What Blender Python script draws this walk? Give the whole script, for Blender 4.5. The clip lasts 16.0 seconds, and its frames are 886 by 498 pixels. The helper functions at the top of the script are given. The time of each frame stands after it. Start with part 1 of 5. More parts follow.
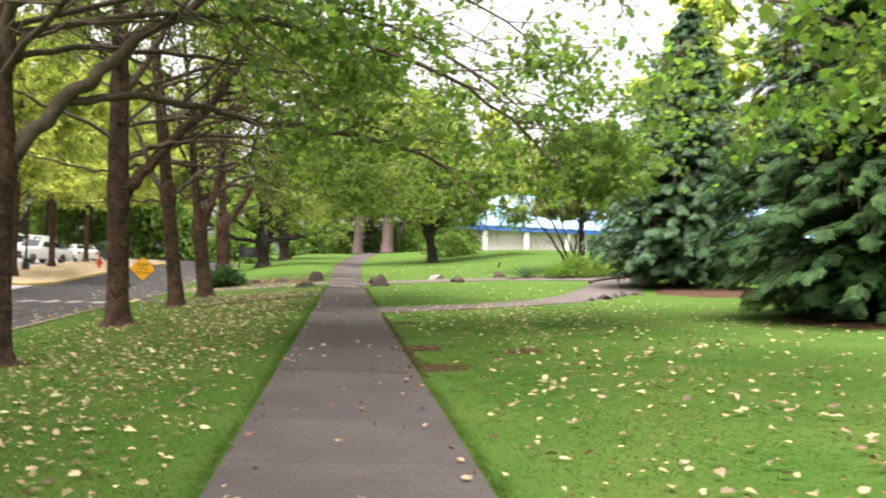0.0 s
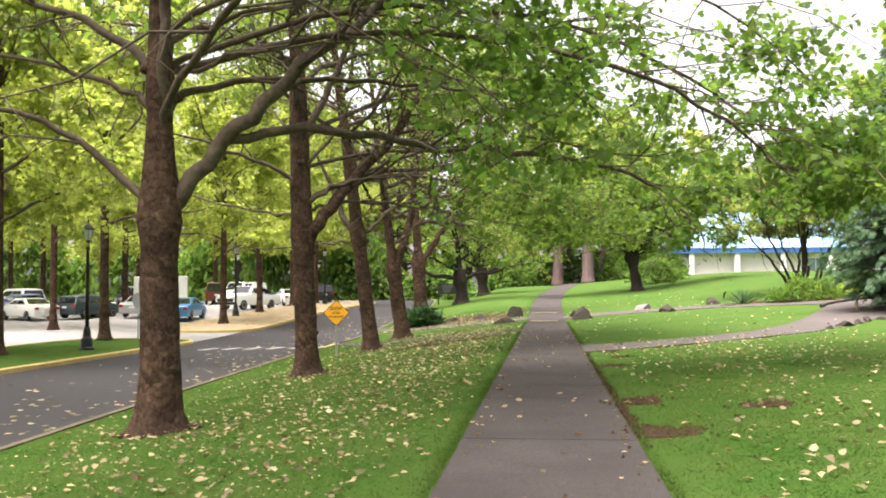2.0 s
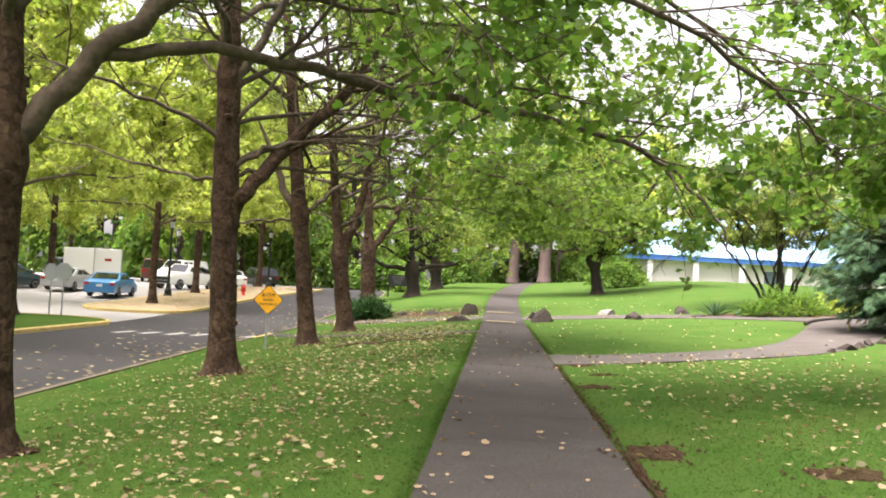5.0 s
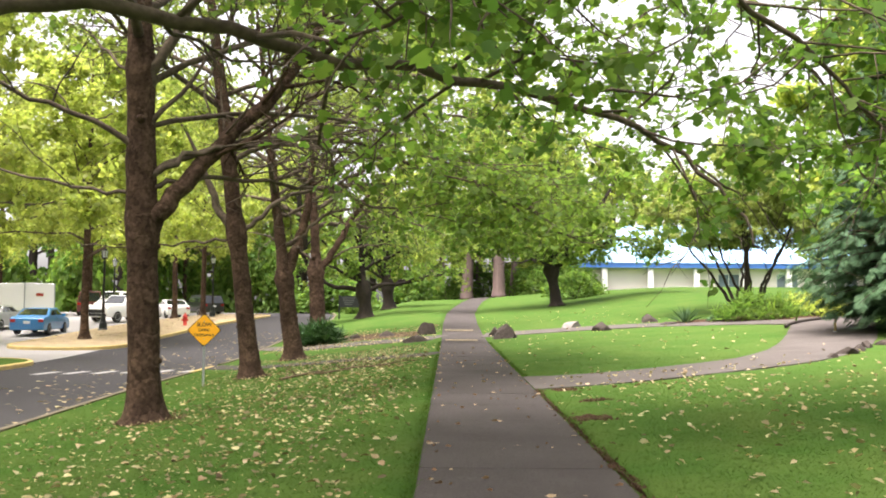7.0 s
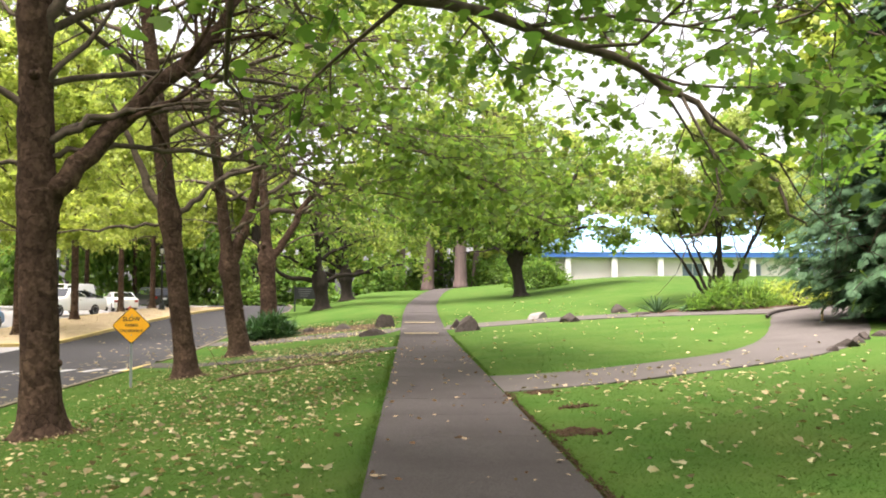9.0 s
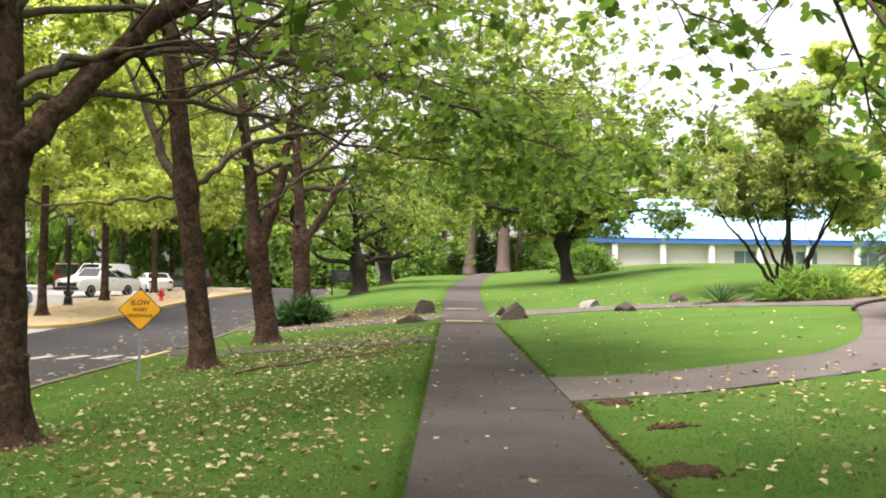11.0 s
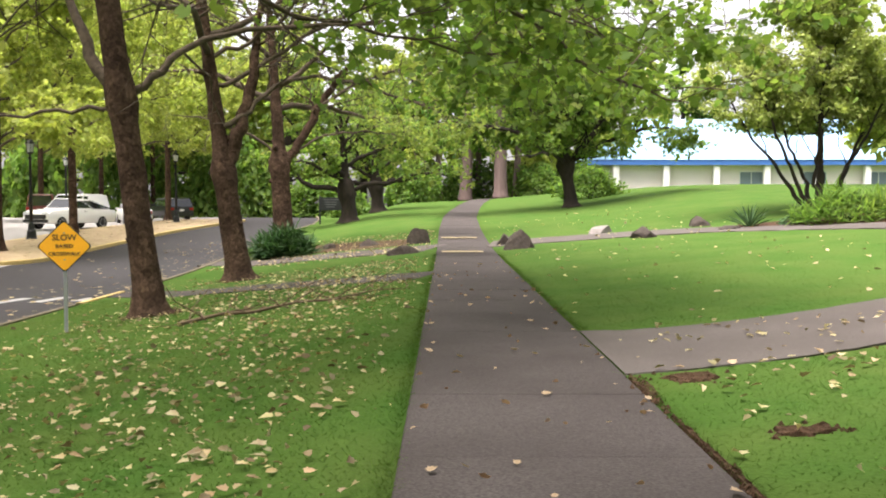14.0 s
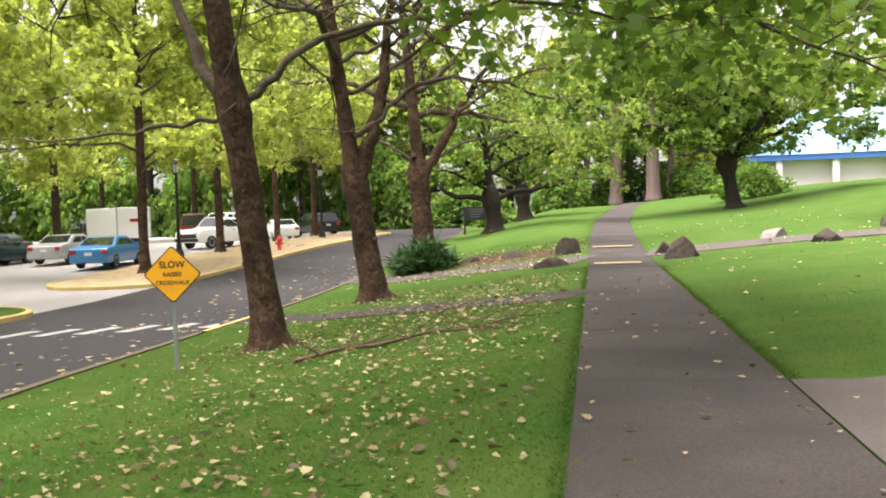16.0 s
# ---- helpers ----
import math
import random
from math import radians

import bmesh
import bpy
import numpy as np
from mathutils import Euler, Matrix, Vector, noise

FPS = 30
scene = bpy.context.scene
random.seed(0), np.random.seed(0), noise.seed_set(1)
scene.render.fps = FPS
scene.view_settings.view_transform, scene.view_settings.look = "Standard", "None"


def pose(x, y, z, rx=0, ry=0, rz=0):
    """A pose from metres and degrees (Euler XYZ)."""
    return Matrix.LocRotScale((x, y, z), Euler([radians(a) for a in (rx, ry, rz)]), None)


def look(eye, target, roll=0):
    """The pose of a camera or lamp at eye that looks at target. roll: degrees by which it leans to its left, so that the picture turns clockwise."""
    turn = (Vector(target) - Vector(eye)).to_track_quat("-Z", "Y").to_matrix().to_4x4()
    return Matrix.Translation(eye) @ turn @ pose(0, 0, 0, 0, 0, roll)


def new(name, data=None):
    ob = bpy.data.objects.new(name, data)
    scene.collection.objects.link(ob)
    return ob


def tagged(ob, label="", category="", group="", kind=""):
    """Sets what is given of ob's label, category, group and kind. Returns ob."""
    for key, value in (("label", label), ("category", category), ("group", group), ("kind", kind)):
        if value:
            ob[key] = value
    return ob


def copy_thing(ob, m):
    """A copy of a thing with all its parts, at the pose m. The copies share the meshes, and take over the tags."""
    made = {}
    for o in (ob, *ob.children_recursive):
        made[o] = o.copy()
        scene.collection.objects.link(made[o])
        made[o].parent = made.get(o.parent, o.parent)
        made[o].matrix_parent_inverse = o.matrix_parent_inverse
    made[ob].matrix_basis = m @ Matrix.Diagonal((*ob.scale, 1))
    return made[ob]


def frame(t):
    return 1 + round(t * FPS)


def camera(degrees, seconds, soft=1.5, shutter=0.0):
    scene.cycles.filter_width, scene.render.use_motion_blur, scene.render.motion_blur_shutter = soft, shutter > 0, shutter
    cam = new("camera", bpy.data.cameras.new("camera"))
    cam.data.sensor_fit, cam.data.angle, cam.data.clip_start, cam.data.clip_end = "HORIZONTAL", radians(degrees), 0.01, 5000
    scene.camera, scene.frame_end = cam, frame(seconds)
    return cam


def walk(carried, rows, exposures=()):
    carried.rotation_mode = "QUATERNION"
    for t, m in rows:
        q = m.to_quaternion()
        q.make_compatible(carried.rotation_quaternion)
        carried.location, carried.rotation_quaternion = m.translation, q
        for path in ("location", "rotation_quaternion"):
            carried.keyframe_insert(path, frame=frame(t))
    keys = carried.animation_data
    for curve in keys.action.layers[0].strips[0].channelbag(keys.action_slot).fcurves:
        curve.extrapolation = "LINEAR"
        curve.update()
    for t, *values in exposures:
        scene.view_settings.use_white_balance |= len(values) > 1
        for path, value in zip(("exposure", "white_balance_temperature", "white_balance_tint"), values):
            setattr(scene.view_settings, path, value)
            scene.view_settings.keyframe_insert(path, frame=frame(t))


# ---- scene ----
cam = camera(51.0, 16.0, 1.9, 0.25)
PATH = [
    (0, (-0.134, -1.585, 1.431), (0.075, 0.403, 1.458), 2.4),
    (0.5, (-0.099, -1.054, 1.476), (-0.084, 0.946, 1.509), -0.7),
    (1, (-0.053, -0.536, 1.499), (-0.102, 1.463, 1.538), 1.1),
    (1.5, (-0.048, 0.052, 1.51), (-0.274, 2.036, 1.621), -0.3),
    (2, (-0.047, 0.654, 1.528), (-0.266, 2.64, 1.614), -0.3),
    (2.5, (-0.055, 1.277, 1.521), (-0.235, 3.266, 1.641), -0.6),
    (3, (-0.063, 1.877, 1.525), (-0.15, 3.866, 1.719), -0.8),
    (3.5, (-0.16, 2.492, 1.494), (-0.298, 4.481, 1.657), 1.3),
    (4, (-0.211, 3.138, 1.518), (-0.292, 5.134, 1.613), 1.9),
    (4.2, (-0.258, 3.382, 1.498), (-0.385, 5.377, 1.569), 3.1),
    (6.3, (-0.569, 5.925, 1.561), (-0.641, 7.921, 1.672), 2.4),
    (6.5, (-0.619, 6.187, 1.542), (-0.679, 8.18, 1.689), 1.9),
    (7, (-0.659, 6.848, 1.51), (-0.671, 8.845, 1.625), 0.4),
    (7.5, (-0.646, 7.396, 1.513), (-0.732, 9.391, 1.636), 1.0),
    (8, (-0.596, 8.002, 1.501), (-0.575, 9.998, 1.623), -0.4),
    (8.5, (-0.587, 8.642, 1.482), (-0.516, 10.639, 1.569), 0.1),
    (8.7, (-0.559, 8.854, 1.487), (-0.482, 10.85, 1.586), 0.0),
    (10.8, (-0.6, 11.554, 1.444), (-0.633, 13.553, 1.496), 1.0),
    (11, (-0.618, 11.831, 1.481), (-0.635, 13.829, 1.544), 0.8),
    (11.5, (-0.696, 12.456, 1.435), (-0.85, 14.449, 1.502), 1.2),
    (12, (-0.711, 13.05, 1.445), (-0.849, 15.044, 1.517), 1.7),
    (12.5, (-0.699, 13.633, 1.471), (-0.902, 15.623, 1.473), 0.5),
    (13, (-0.633, 14.304, 1.424), (-0.666, 16.302, 1.347), -0.9),
    (13.5, (-0.654, 14.865, 1.462), (-0.659, 16.864, 1.41), 0.8),
    (14, (-0.651, 15.416, 1.433), (-0.656, 17.413, 1.339), 0.0),
    (14.5, (-0.629, 15.959, 1.453), (-0.675, 17.953, 1.301), 0.5),
    (15, (-0.631, 16.505, 1.462), (-0.705, 18.501, 1.367), -0.9),
    (15.5, (-0.674, 17.17, 1.495), (-0.932, 19.151, 1.394), 0.2),
    (16, (-0.714, 17.723, 1.497), (-1.038, 19.695, 1.424), -2.0),
]
walk(cam, [(t, look(e, g, r)) for t, e, g, r in PATH], [(0, 1.58, 6720, 17), (2.5, 1.72, 6720, 17), (8.5, 1.72, 6720, 17), (12.5, 1.40, 6720, 17), (14, 1.52, 6720, 17), (16, 1.62, 6720, 17)])

# ---- daylight: a bright overcast sky and a weak wide sun ----
world = bpy.data.worlds.new("overcast")
scene.world = world
world.use_nodes = True
wn, wl = world.node_tree.nodes, world.node_tree.links
sky = wn.new("ShaderNodeTexSky")
sky.sky_type, sky.sun_disc = "NISHITA", False
sky.sun_elevation, sky.sun_rotation = radians(74), radians(232)
sky.air_density, sky.dust_density, sky.ozone_density = 1.0, 4.0, 1.0
veil = wn.new("ShaderNodeHueSaturation")
veil.inputs["Saturation"].default_value = 0.22
wl.new(sky.outputs[0], veil.inputs["Color"])
wl.new(veil.outputs[0], wn["Background"].inputs[0])
wn["Background"].inputs[1].default_value = 0.15
sun_data = bpy.data.lights.new("sun", "SUN")
sun_data.energy, sun_data.angle, sun_data.color = 4.6, radians(60), (1.0, 0.95, 0.88)
sun = new("sun", sun_data)
sun.matrix_world = look((-9, -7, 40), (0, 0, 0))

# ---- materials ----


def material(name, colours, fine=20.0, coarse=1.2, rough=0.85, bump=0.25, metal=0.0, depth=0.01,
             through_light=0.0, vary=0.0, island=0.0, stretch=(1, 1, 1), spec=0.3):
    """Two scales of noise over three colours, with fine relief; leaves also let light through."""
    m = bpy.data.materials.new(name)
    m.use_nodes = True
    n, k = m.node_tree.nodes, m.node_tree.links
    bsdf, out = n["Principled BSDF"], n["Material Output"]
    co = n.new("ShaderNodeTexCoord")
    mp = n.new("ShaderNodeMapping")
    mp.inputs["Scale"].default_value = stretch
    k.new(co.outputs["Object"], mp.inputs[0])
    a, b = n.new("ShaderNodeTexNoise"), n.new("ShaderNodeTexNoise")
    a.inputs["Scale"].default_value, a.inputs["Detail"].default_value = fine, 5
    b.inputs["Scale"].default_value, b.inputs["Detail"].default_value = coarse, 4
    k.new(mp.outputs[0], a.inputs["Vector"])
    k.new(mp.outputs[0], b.inputs["Vector"])
    r1, r2 = n.new("ShaderNodeMapRange"), n.new("ShaderNodeMapRange")
    for r, src in ((r1, a), (r2, b)):
        r.inputs[1].default_value, r.inputs[2].default_value = 0.3, 0.7
        k.new(src.outputs[0], r.inputs[0])
    m1, m2 = n.new("ShaderNodeMixRGB"), n.new("ShaderNodeMixRGB")
    m1.inputs[1].default_value, m1.inputs[2].default_value = (*colours[0], 1), (*colours[1], 1)
    m2.inputs[2].default_value = (*colours[2], 1)
    k.new(r1.outputs[0], m1.inputs[0])
    half = n.new("ShaderNodeMath")
    half.operation, half.inputs[1].default_value = "MULTIPLY", 0.6
    k.new(r2.outputs[0], half.inputs[0])
    k.new(half.outputs[0], m2.inputs[0])
    k.new(m1.outputs[0], m2.inputs[1])
    colour = m2.outputs[0]
    if vary or island:
        hs = n.new("ShaderNodeHueSaturation")
        src = n.new("ShaderNodeNewGeometry").outputs["Random Per Island"] if island else n.new("ShaderNodeObjectInfo").outputs["Random"]
        rv, rh = n.new("ShaderNodeMapRange"), n.new("ShaderNodeMapRange")
        amount = island or vary
        rv.inputs[3].default_value, rv.inputs[4].default_value = 1 - amount, 1 + amount
        rh.inputs[3].default_value, rh.inputs[4].default_value = 0.5 - 0.05 * amount, 0.5 + 0.04 * amount
        wob = n.new("ShaderNodeMath")
        wob.operation = "FRACT"
        mul = n.new("ShaderNodeMath")
        mul.operation, mul.inputs[1].default_value = "MULTIPLY", 7.13
        k.new(src, rv.inputs[0])
        k.new(src, mul.inputs[0])
        k.new(mul.outputs[0], wob.inputs[0])
        k.new(wob.outputs[0], rh.inputs[0])
        k.new(rv.outputs[0], hs.inputs["Value"])
        k.new(rh.outputs[0], hs.inputs["Hue"])
        k.new(colour, hs.inputs["Color"])
        colour = hs.outputs[0]
    k.new(colour, bsdf.inputs["Base Color"])
    bsdf.inputs["Roughness"].default_value, bsdf.inputs["Metallic"].default_value = rough, metal
    bsdf.inputs["Specular IOR Level"].default_value = spec
    if bump:
        bp = n.new("ShaderNodeBump")
        bp.inputs["Strength"].default_value, bp.inputs["Distance"].default_value = bump, depth
        k.new(a.outputs[0], bp.inputs["Height"])
        k.new(bp.outputs[0], bsdf.inputs["Normal"])
    if through_light:
        tr, mx = n.new("ShaderNodeBsdfTranslucent"), n.new("ShaderNodeMixShader")
        gain = n.new("ShaderNodeMixRGB")
        gain.blend_type, gain.inputs[0].default_value = "MULTIPLY", 1.0
        gain.inputs[2].default_value = (1.14, 1.20, 0.72, 1)
        k.new(colour, gain.inputs[1])
        k.new(gain.outputs[0], tr.inputs[0])
        mx.inputs[0].default_value = through_light
        k.new(bsdf.outputs[0], mx.inputs[1])
        k.new(tr.outputs[0], mx.inputs[2])
        k.new(mx.outputs[0], out.inputs[0])
    return m


def plain(name, colour, rough=0.5, metal=0.0, coat=0.0, wear=0.12):
    dark = tuple(c * (1 - wear) for c in colour)
    m = material(name, (colour, dark, dark), 60, 3, rough, 0.03, metal, 0.002, spec=0.5)
    m.node_tree.nodes["Principled BSDF"].inputs["Coat Weight"].default_value = coat
    return m


GRASS = material("lawn_grass", ((0.027, 0.066, 0.012), (0.046, 0.100, 0.018), (0.074, 0.104, 0.026)), 34, 0.8, 0.95, 0.5, depth=0.02, spec=0.03)
BLADE = material("grass_blade", ((0.032, 0.078, 0.014), (0.052, 0.112, 0.020), (0.082, 0.114, 0.030)), 3, 0.8, 0.8, 0, through_light=0.5, island=0.25, spec=0.05)
CONCRETE = material("old_concrete", ((0.041, 0.036, 0.0345), (0.084, 0.075, 0.072), (0.036, 0.031, 0.029)), 55, 0.9, 0.95, 0.6, vary=0.03, spec=0.1)
SIDE_PATH = material("weathered_path", ((0.076, 0.067, 0.062), (0.114, 0.102, 0.095), (0.056, 0.048, 0.044)), 50, 0.8, 0.95, 0.4, spec=0.1)
ASPHALT = material("asphalt", ((0.030, 0.030, 0.032), (0.054, 0.052, 0.054), (0.042, 0.040, 0.041)), 70, 0.25, 0.95, 0.5, spec=0.1)
# pale asphalt, its colour raised further for the glare of open ground
LOT = material("glare_pale_asphalt", ((0.24, 0.23, 0.228), (0.30, 0.29, 0.285), (0.26, 0.25, 0.245)), 60, 0.3, 0.95, 0.3, spec=0.1)
KERB = material("kerb_concrete", ((0.10, 0.085, 0.058), (0.16, 0.135, 0.09), (0.06, 0.05, 0.032)), 30, 2, 0.9, 0.3)
YELLOW = material("yellow_kerb_paint", ((0.46, 0.33, 0.10), (0.54, 0.41, 0.16), (0.30, 0.24, 0.13)), 14, 2.5, 0.7, 0.2)
WORN_YELLOW = material("worn_yellow_stripe", ((0.36, 0.29, 0.16), (0.30, 0.235, 0.12), (0.17, 0.145, 0.10)), 30, 6, 0.8, 0.2)
WHITE_PAINT = material("worn_white_paint", ((0.42, 0.42, 0.41), (0.30, 0.30, 0.295), (0.12, 0.12, 0.12)), 25, 5, 0.7, 0.2)
SOIL = material("bare_soil", ((0.048, 0.030, 0.020), (0.095, 0.058, 0.037), (0.028, 0.018, 0.012)), 22, 3, 0.97, 1.0, depth=0.06, spec=0.03)
LITTER = material("leaf_litter_bed", ((0.34, 0.26, 0.165), (0.45, 0.37, 0.25), (0.25, 0.18, 0.11)), 18, 1.5, 0.95, 0.7, depth=0.03, spec=0.05)
MULCH = material("leaf_mulch", ((0.062, 0.042, 0.026), (0.11, 0.077, 0.05), (0.034, 0.023, 0.015)), 14, 1.5, 0.97, 1.0, depth=0.05, spec=0.03)
STRAP = material("dark_strap_leaf", ((0.022, 0.062, 0.024), (0.036, 0.088, 0.032), (0.05, 0.10, 0.03)), 6, 0.8, 0.5, 0, through_light=0.25, island=0.3, spec=0.2)

def flaking_bark(name, colours, plates=8.0, tall=1.5):
    """Plane-tree bark: scaly plates of several browns, dark cracks, paler patches where flakes have come away."""
    m = material(name, colours, 16, 1.6, 0.93, 0.5, depth=0.012, stretch=(1, 1, 0.8), spec=0.06)
    n, k = m.node_tree.nodes, m.node_tree.links
    bsdf = n["Principled BSDF"]
    base = bsdf.inputs["Base Color"].links[0].from_socket
    relief = bsdf.inputs["Normal"].links[0].from_socket
    co, warp, mp = n.new("ShaderNodeTexCoord"), n.new("ShaderNodeTexNoise"), n.new("ShaderNodeMapping")
    warp.inputs["Scale"].default_value, warp.inputs["Detail"].default_value = 5.0, 3
    k.new(co.outputs["Object"], warp.inputs["Vector"])
    mixv = n.new("ShaderNodeMixRGB")
    mixv.inputs[0].default_value = 0.3
    k.new(co.outputs["Object"], mixv.inputs[1])
    k.new(warp.outputs["Color"], mixv.inputs[2])
    mp.inputs["Scale"].default_value = (1, 1, tall)
    k.new(mixv.outputs[0], mp.inputs[0])
    cell, edge = n.new("ShaderNodeTexVoronoi"), n.new("ShaderNodeTexVoronoi")
    edge.feature = "DISTANCE_TO_EDGE"
    for v in (cell, edge):
        v.inputs["Scale"].default_value = plates
        k.new(mp.outputs[0], v.inputs["Vector"])
    sep = n.new("ShaderNodeSeparateColor")
    k.new(cell.outputs["Color"], sep.inputs[0])
    tone = n.new("ShaderNodeMapRange")
    tone.inputs[3].default_value, tone.inputs[4].default_value = 0.6, 1.35
    k.new(sep.outputs[0], tone.inputs[0])
    crack = n.new("ShaderNodeMapRange")
    crack.inputs[1].default_value, crack.inputs[2].default_value = 0.0, 0.07
    crack.inputs[3].default_value, crack.inputs[4].default_value = 0.7, 1.0
    k.new(edge.outputs["Distance"], crack.inputs[0])
    both = n.new("ShaderNodeMath")
    both.operation = "MULTIPLY"
    k.new(tone.outputs[0], both.inputs[0])
    k.new(crack.outputs[0], both.inputs[1])
    hs = n.new("ShaderNodeHueSaturation")
    k.new(base, hs.inputs["Color"])
    k.new(both.outputs[0], hs.inputs["Value"])
    k.new(hs.outputs[0], bsdf.inputs["Base Color"])
    bp = n.new("ShaderNodeBump")
    bp.inputs["Strength"].default_value, bp.inputs["Distance"].default_value = 0.9, 0.03
    k.new(crack.outputs[0], bp.inputs["Height"])
    k.new(relief, bp.inputs["Normal"])
    k.new(bp.outputs[0], bsdf.inputs["Normal"])
    return m


BARK = flaking_bark("plane_bark", ((0.048, 0.030, 0.021), (0.120, 0.078, 0.053), (0.022, 0.014, 0.011)))
LIMB_BARK = material("limb_bark", ((0.062, 0.046, 0.032), (0.14, 0.108, 0.076), (0.04, 0.029, 0.021)), 12, 2.5, 0.9, 0.6, depth=0.015)
DARK_BARK = material("dark_bark", ((0.022, 0.017, 0.013), (0.044, 0.033, 0.025), (0.014, 0.011, 0.009)), 9, 2, 0.95, 0.8, depth=0.03, stretch=(1, 1, 0.3))
RED_BARK = material("redwood_bark", ((0.13, 0.092, 0.085), (0.19, 0.135, 0.125), (0.09, 0.06, 0.055)), 8, 1.5, 0.95, 0.8, depth=0.04, stretch=(1, 1, 0.15))
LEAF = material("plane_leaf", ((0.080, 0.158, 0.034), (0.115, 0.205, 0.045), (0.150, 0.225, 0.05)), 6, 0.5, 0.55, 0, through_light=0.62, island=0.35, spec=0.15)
# lightened plane_leaf copies: glow and haze of farther crowns put into the colour
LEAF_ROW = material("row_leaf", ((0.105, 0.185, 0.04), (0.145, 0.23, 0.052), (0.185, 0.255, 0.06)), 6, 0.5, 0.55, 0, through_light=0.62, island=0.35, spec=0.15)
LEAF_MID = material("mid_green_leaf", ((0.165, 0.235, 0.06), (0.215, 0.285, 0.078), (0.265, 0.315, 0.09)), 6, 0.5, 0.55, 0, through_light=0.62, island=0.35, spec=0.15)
LEAF_PALE = material("hazed_pale_leaf", ((0.26, 0.33, 0.085), (0.33, 0.39, 0.105), (0.38, 0.41, 0.12)), 6, 0.4, 0.55, 0, through_light=0.64, island=0.3, spec=0.15)
LEAF_OLIVE = material("olive_leaf", ((0.22, 0.28, 0.085), (0.28, 0.34, 0.105), (0.32, 0.36, 0.12)), 6, 0.5, 0.55, 0, through_light=0.5, island=0.3, spec=0.15)
LEAF_DARK = material("deep_green_leaf", ((0.055, 0.125, 0.022), (0.08, 0.165, 0.03), (0.10, 0.18, 0.034)), 6, 0.5, 0.55, 0, through_light=0.45, island=0.35, spec=0.15)
CONIFER = material("cedar_spray", ((0.014, 0.044, 0.014), (0.025, 0.070, 0.020), (0.044, 0.098, 0.025)), 8, 0.6, 0.65, 0, through_light=0.15, island=0.45, spec=0.15)
CONIFER_BLUE = material("blue_cedar_spray", ((0.044, 0.098, 0.050), (0.070, 0.132, 0.068), (0.058, 0.120, 0.050)), 8, 0.6, 0.65, 0, through_light=0.25, island=0.35, spec=0.15)
BROWN_LEAF = material("brown_fallen_leaf", ((0.22, 0.14, 0.08), (0.29, 0.20, 0.115), (0.16, 0.10, 0.05)), 9, 1.2, 0.85, 0, through_light=0.1, vary=0.4, spec=0.1)
DEAD_LEAF = material("fallen_leaf", ((0.28, 0.235, 0.13), (0.41, 0.375, 0.255), (0.19, 0.11, 0.05)), 9, 1.2, 0.85, 0, through_light=0.2, island=0.6, spec=0.1)
STONE = material("basalt_boulder", ((0.032, 0.025, 0.021), (0.068, 0.053, 0.044), (0.018, 0.014, 0.012)), 12, 2, 0.9, 0.9, depth=0.03)
PALE_STONE = material("pale_boulder", ((0.15, 0.135, 0.125), (0.21, 0.19, 0.18), (0.11, 0.10, 0.09)), 10, 2, 0.9, 0.7, depth=0.03)
WALL = material("cream_stucco", ((0.74, 0.68, 0.64), (0.78, 0.72, 0.68), (0.68, 0.61, 0.57)), 20, 0.3, 0.9, 0.1)
WHITE = material("white_render", ((0.78, 0.78, 0.76), (0.72, 0.72, 0.70), (0.68, 0.67, 0.64)), 20, 1, 0.8, 0.1)
BLUE_ROOF = material("blue_metal_roof", ((0.22, 0.40, 0.62), (0.26, 0.45, 0.67), (0.28, 0.45, 0.63)), 6, 0.2, 0.5, 0.05, metal=0.1)
BLUE_TRIM = plain("blue_fascia", (0.05, 0.16, 0.48), 0.5)
SIGN_YELLOW = plain("sign_yellow", (0.95, 0.44, 0.010), 0.55)
SIGN_BLACK = plain("sign_black", (0.02, 0.02, 0.02), 0.5)
STEEL = plain("galvanised_steel", (0.36, 0.38, 0.40), 0.5, 0.7)
LAMP_BLACK = plain("black_cast_iron", (0.012, 0.014, 0.013), 0.4, 0.3)
LAMP_GLASS = plain("frosted_lamp_glass", (0.62, 0.66, 0.68), 0.3)
RED = plain("hydrant_red", (0.55, 0.03, 0.025), 0.45)
GLASS = plain("dark_car_glass", (0.012, 0.016, 0.018), 0.06, 0, 0.5)
# pane colour lightened to stand for the mirrored sky
PALE_GLASS = plain("sky_lit_glass", (0.16, 0.21, 0.25), 0.08, 0, 0.5)
TYRE = plain("tyre_rubber", (0.018, 0.018, 0.018), 0.85)
RIM = plain("alloy_rim", (0.45, 0.45, 0.46), 0.35, 0.8)
LIGHT_RED = plain("tail_light", (0.35, 0.015, 0.012), 0.2)
LIGHT_CLEAR = plain("head_light", (0.7, 0.72, 0.74), 0.12)
PLATE = plain("number_plate", (0.7, 0.72, 0.75), 0.5)
GREY_SIGN = plain("grey_sign_back", (0.36, 0.38, 0.40), 0.5, 0.4)
BOARD = plain("dark_sign_board", (0.02, 0.022, 0.025), 0.5)
DULL_TEXT = plain("pale_lettering", (0.14, 0.145, 0.15), 0.6)
TWIG = material("dead_twig", ((0.10, 0.068, 0.044), (0.15, 0.105, 0.068), (0.07, 0.046, 0.03)), 20, 3, 0.9, 0.4)

# ---- mesh helpers ----
RND = random.Random(7)


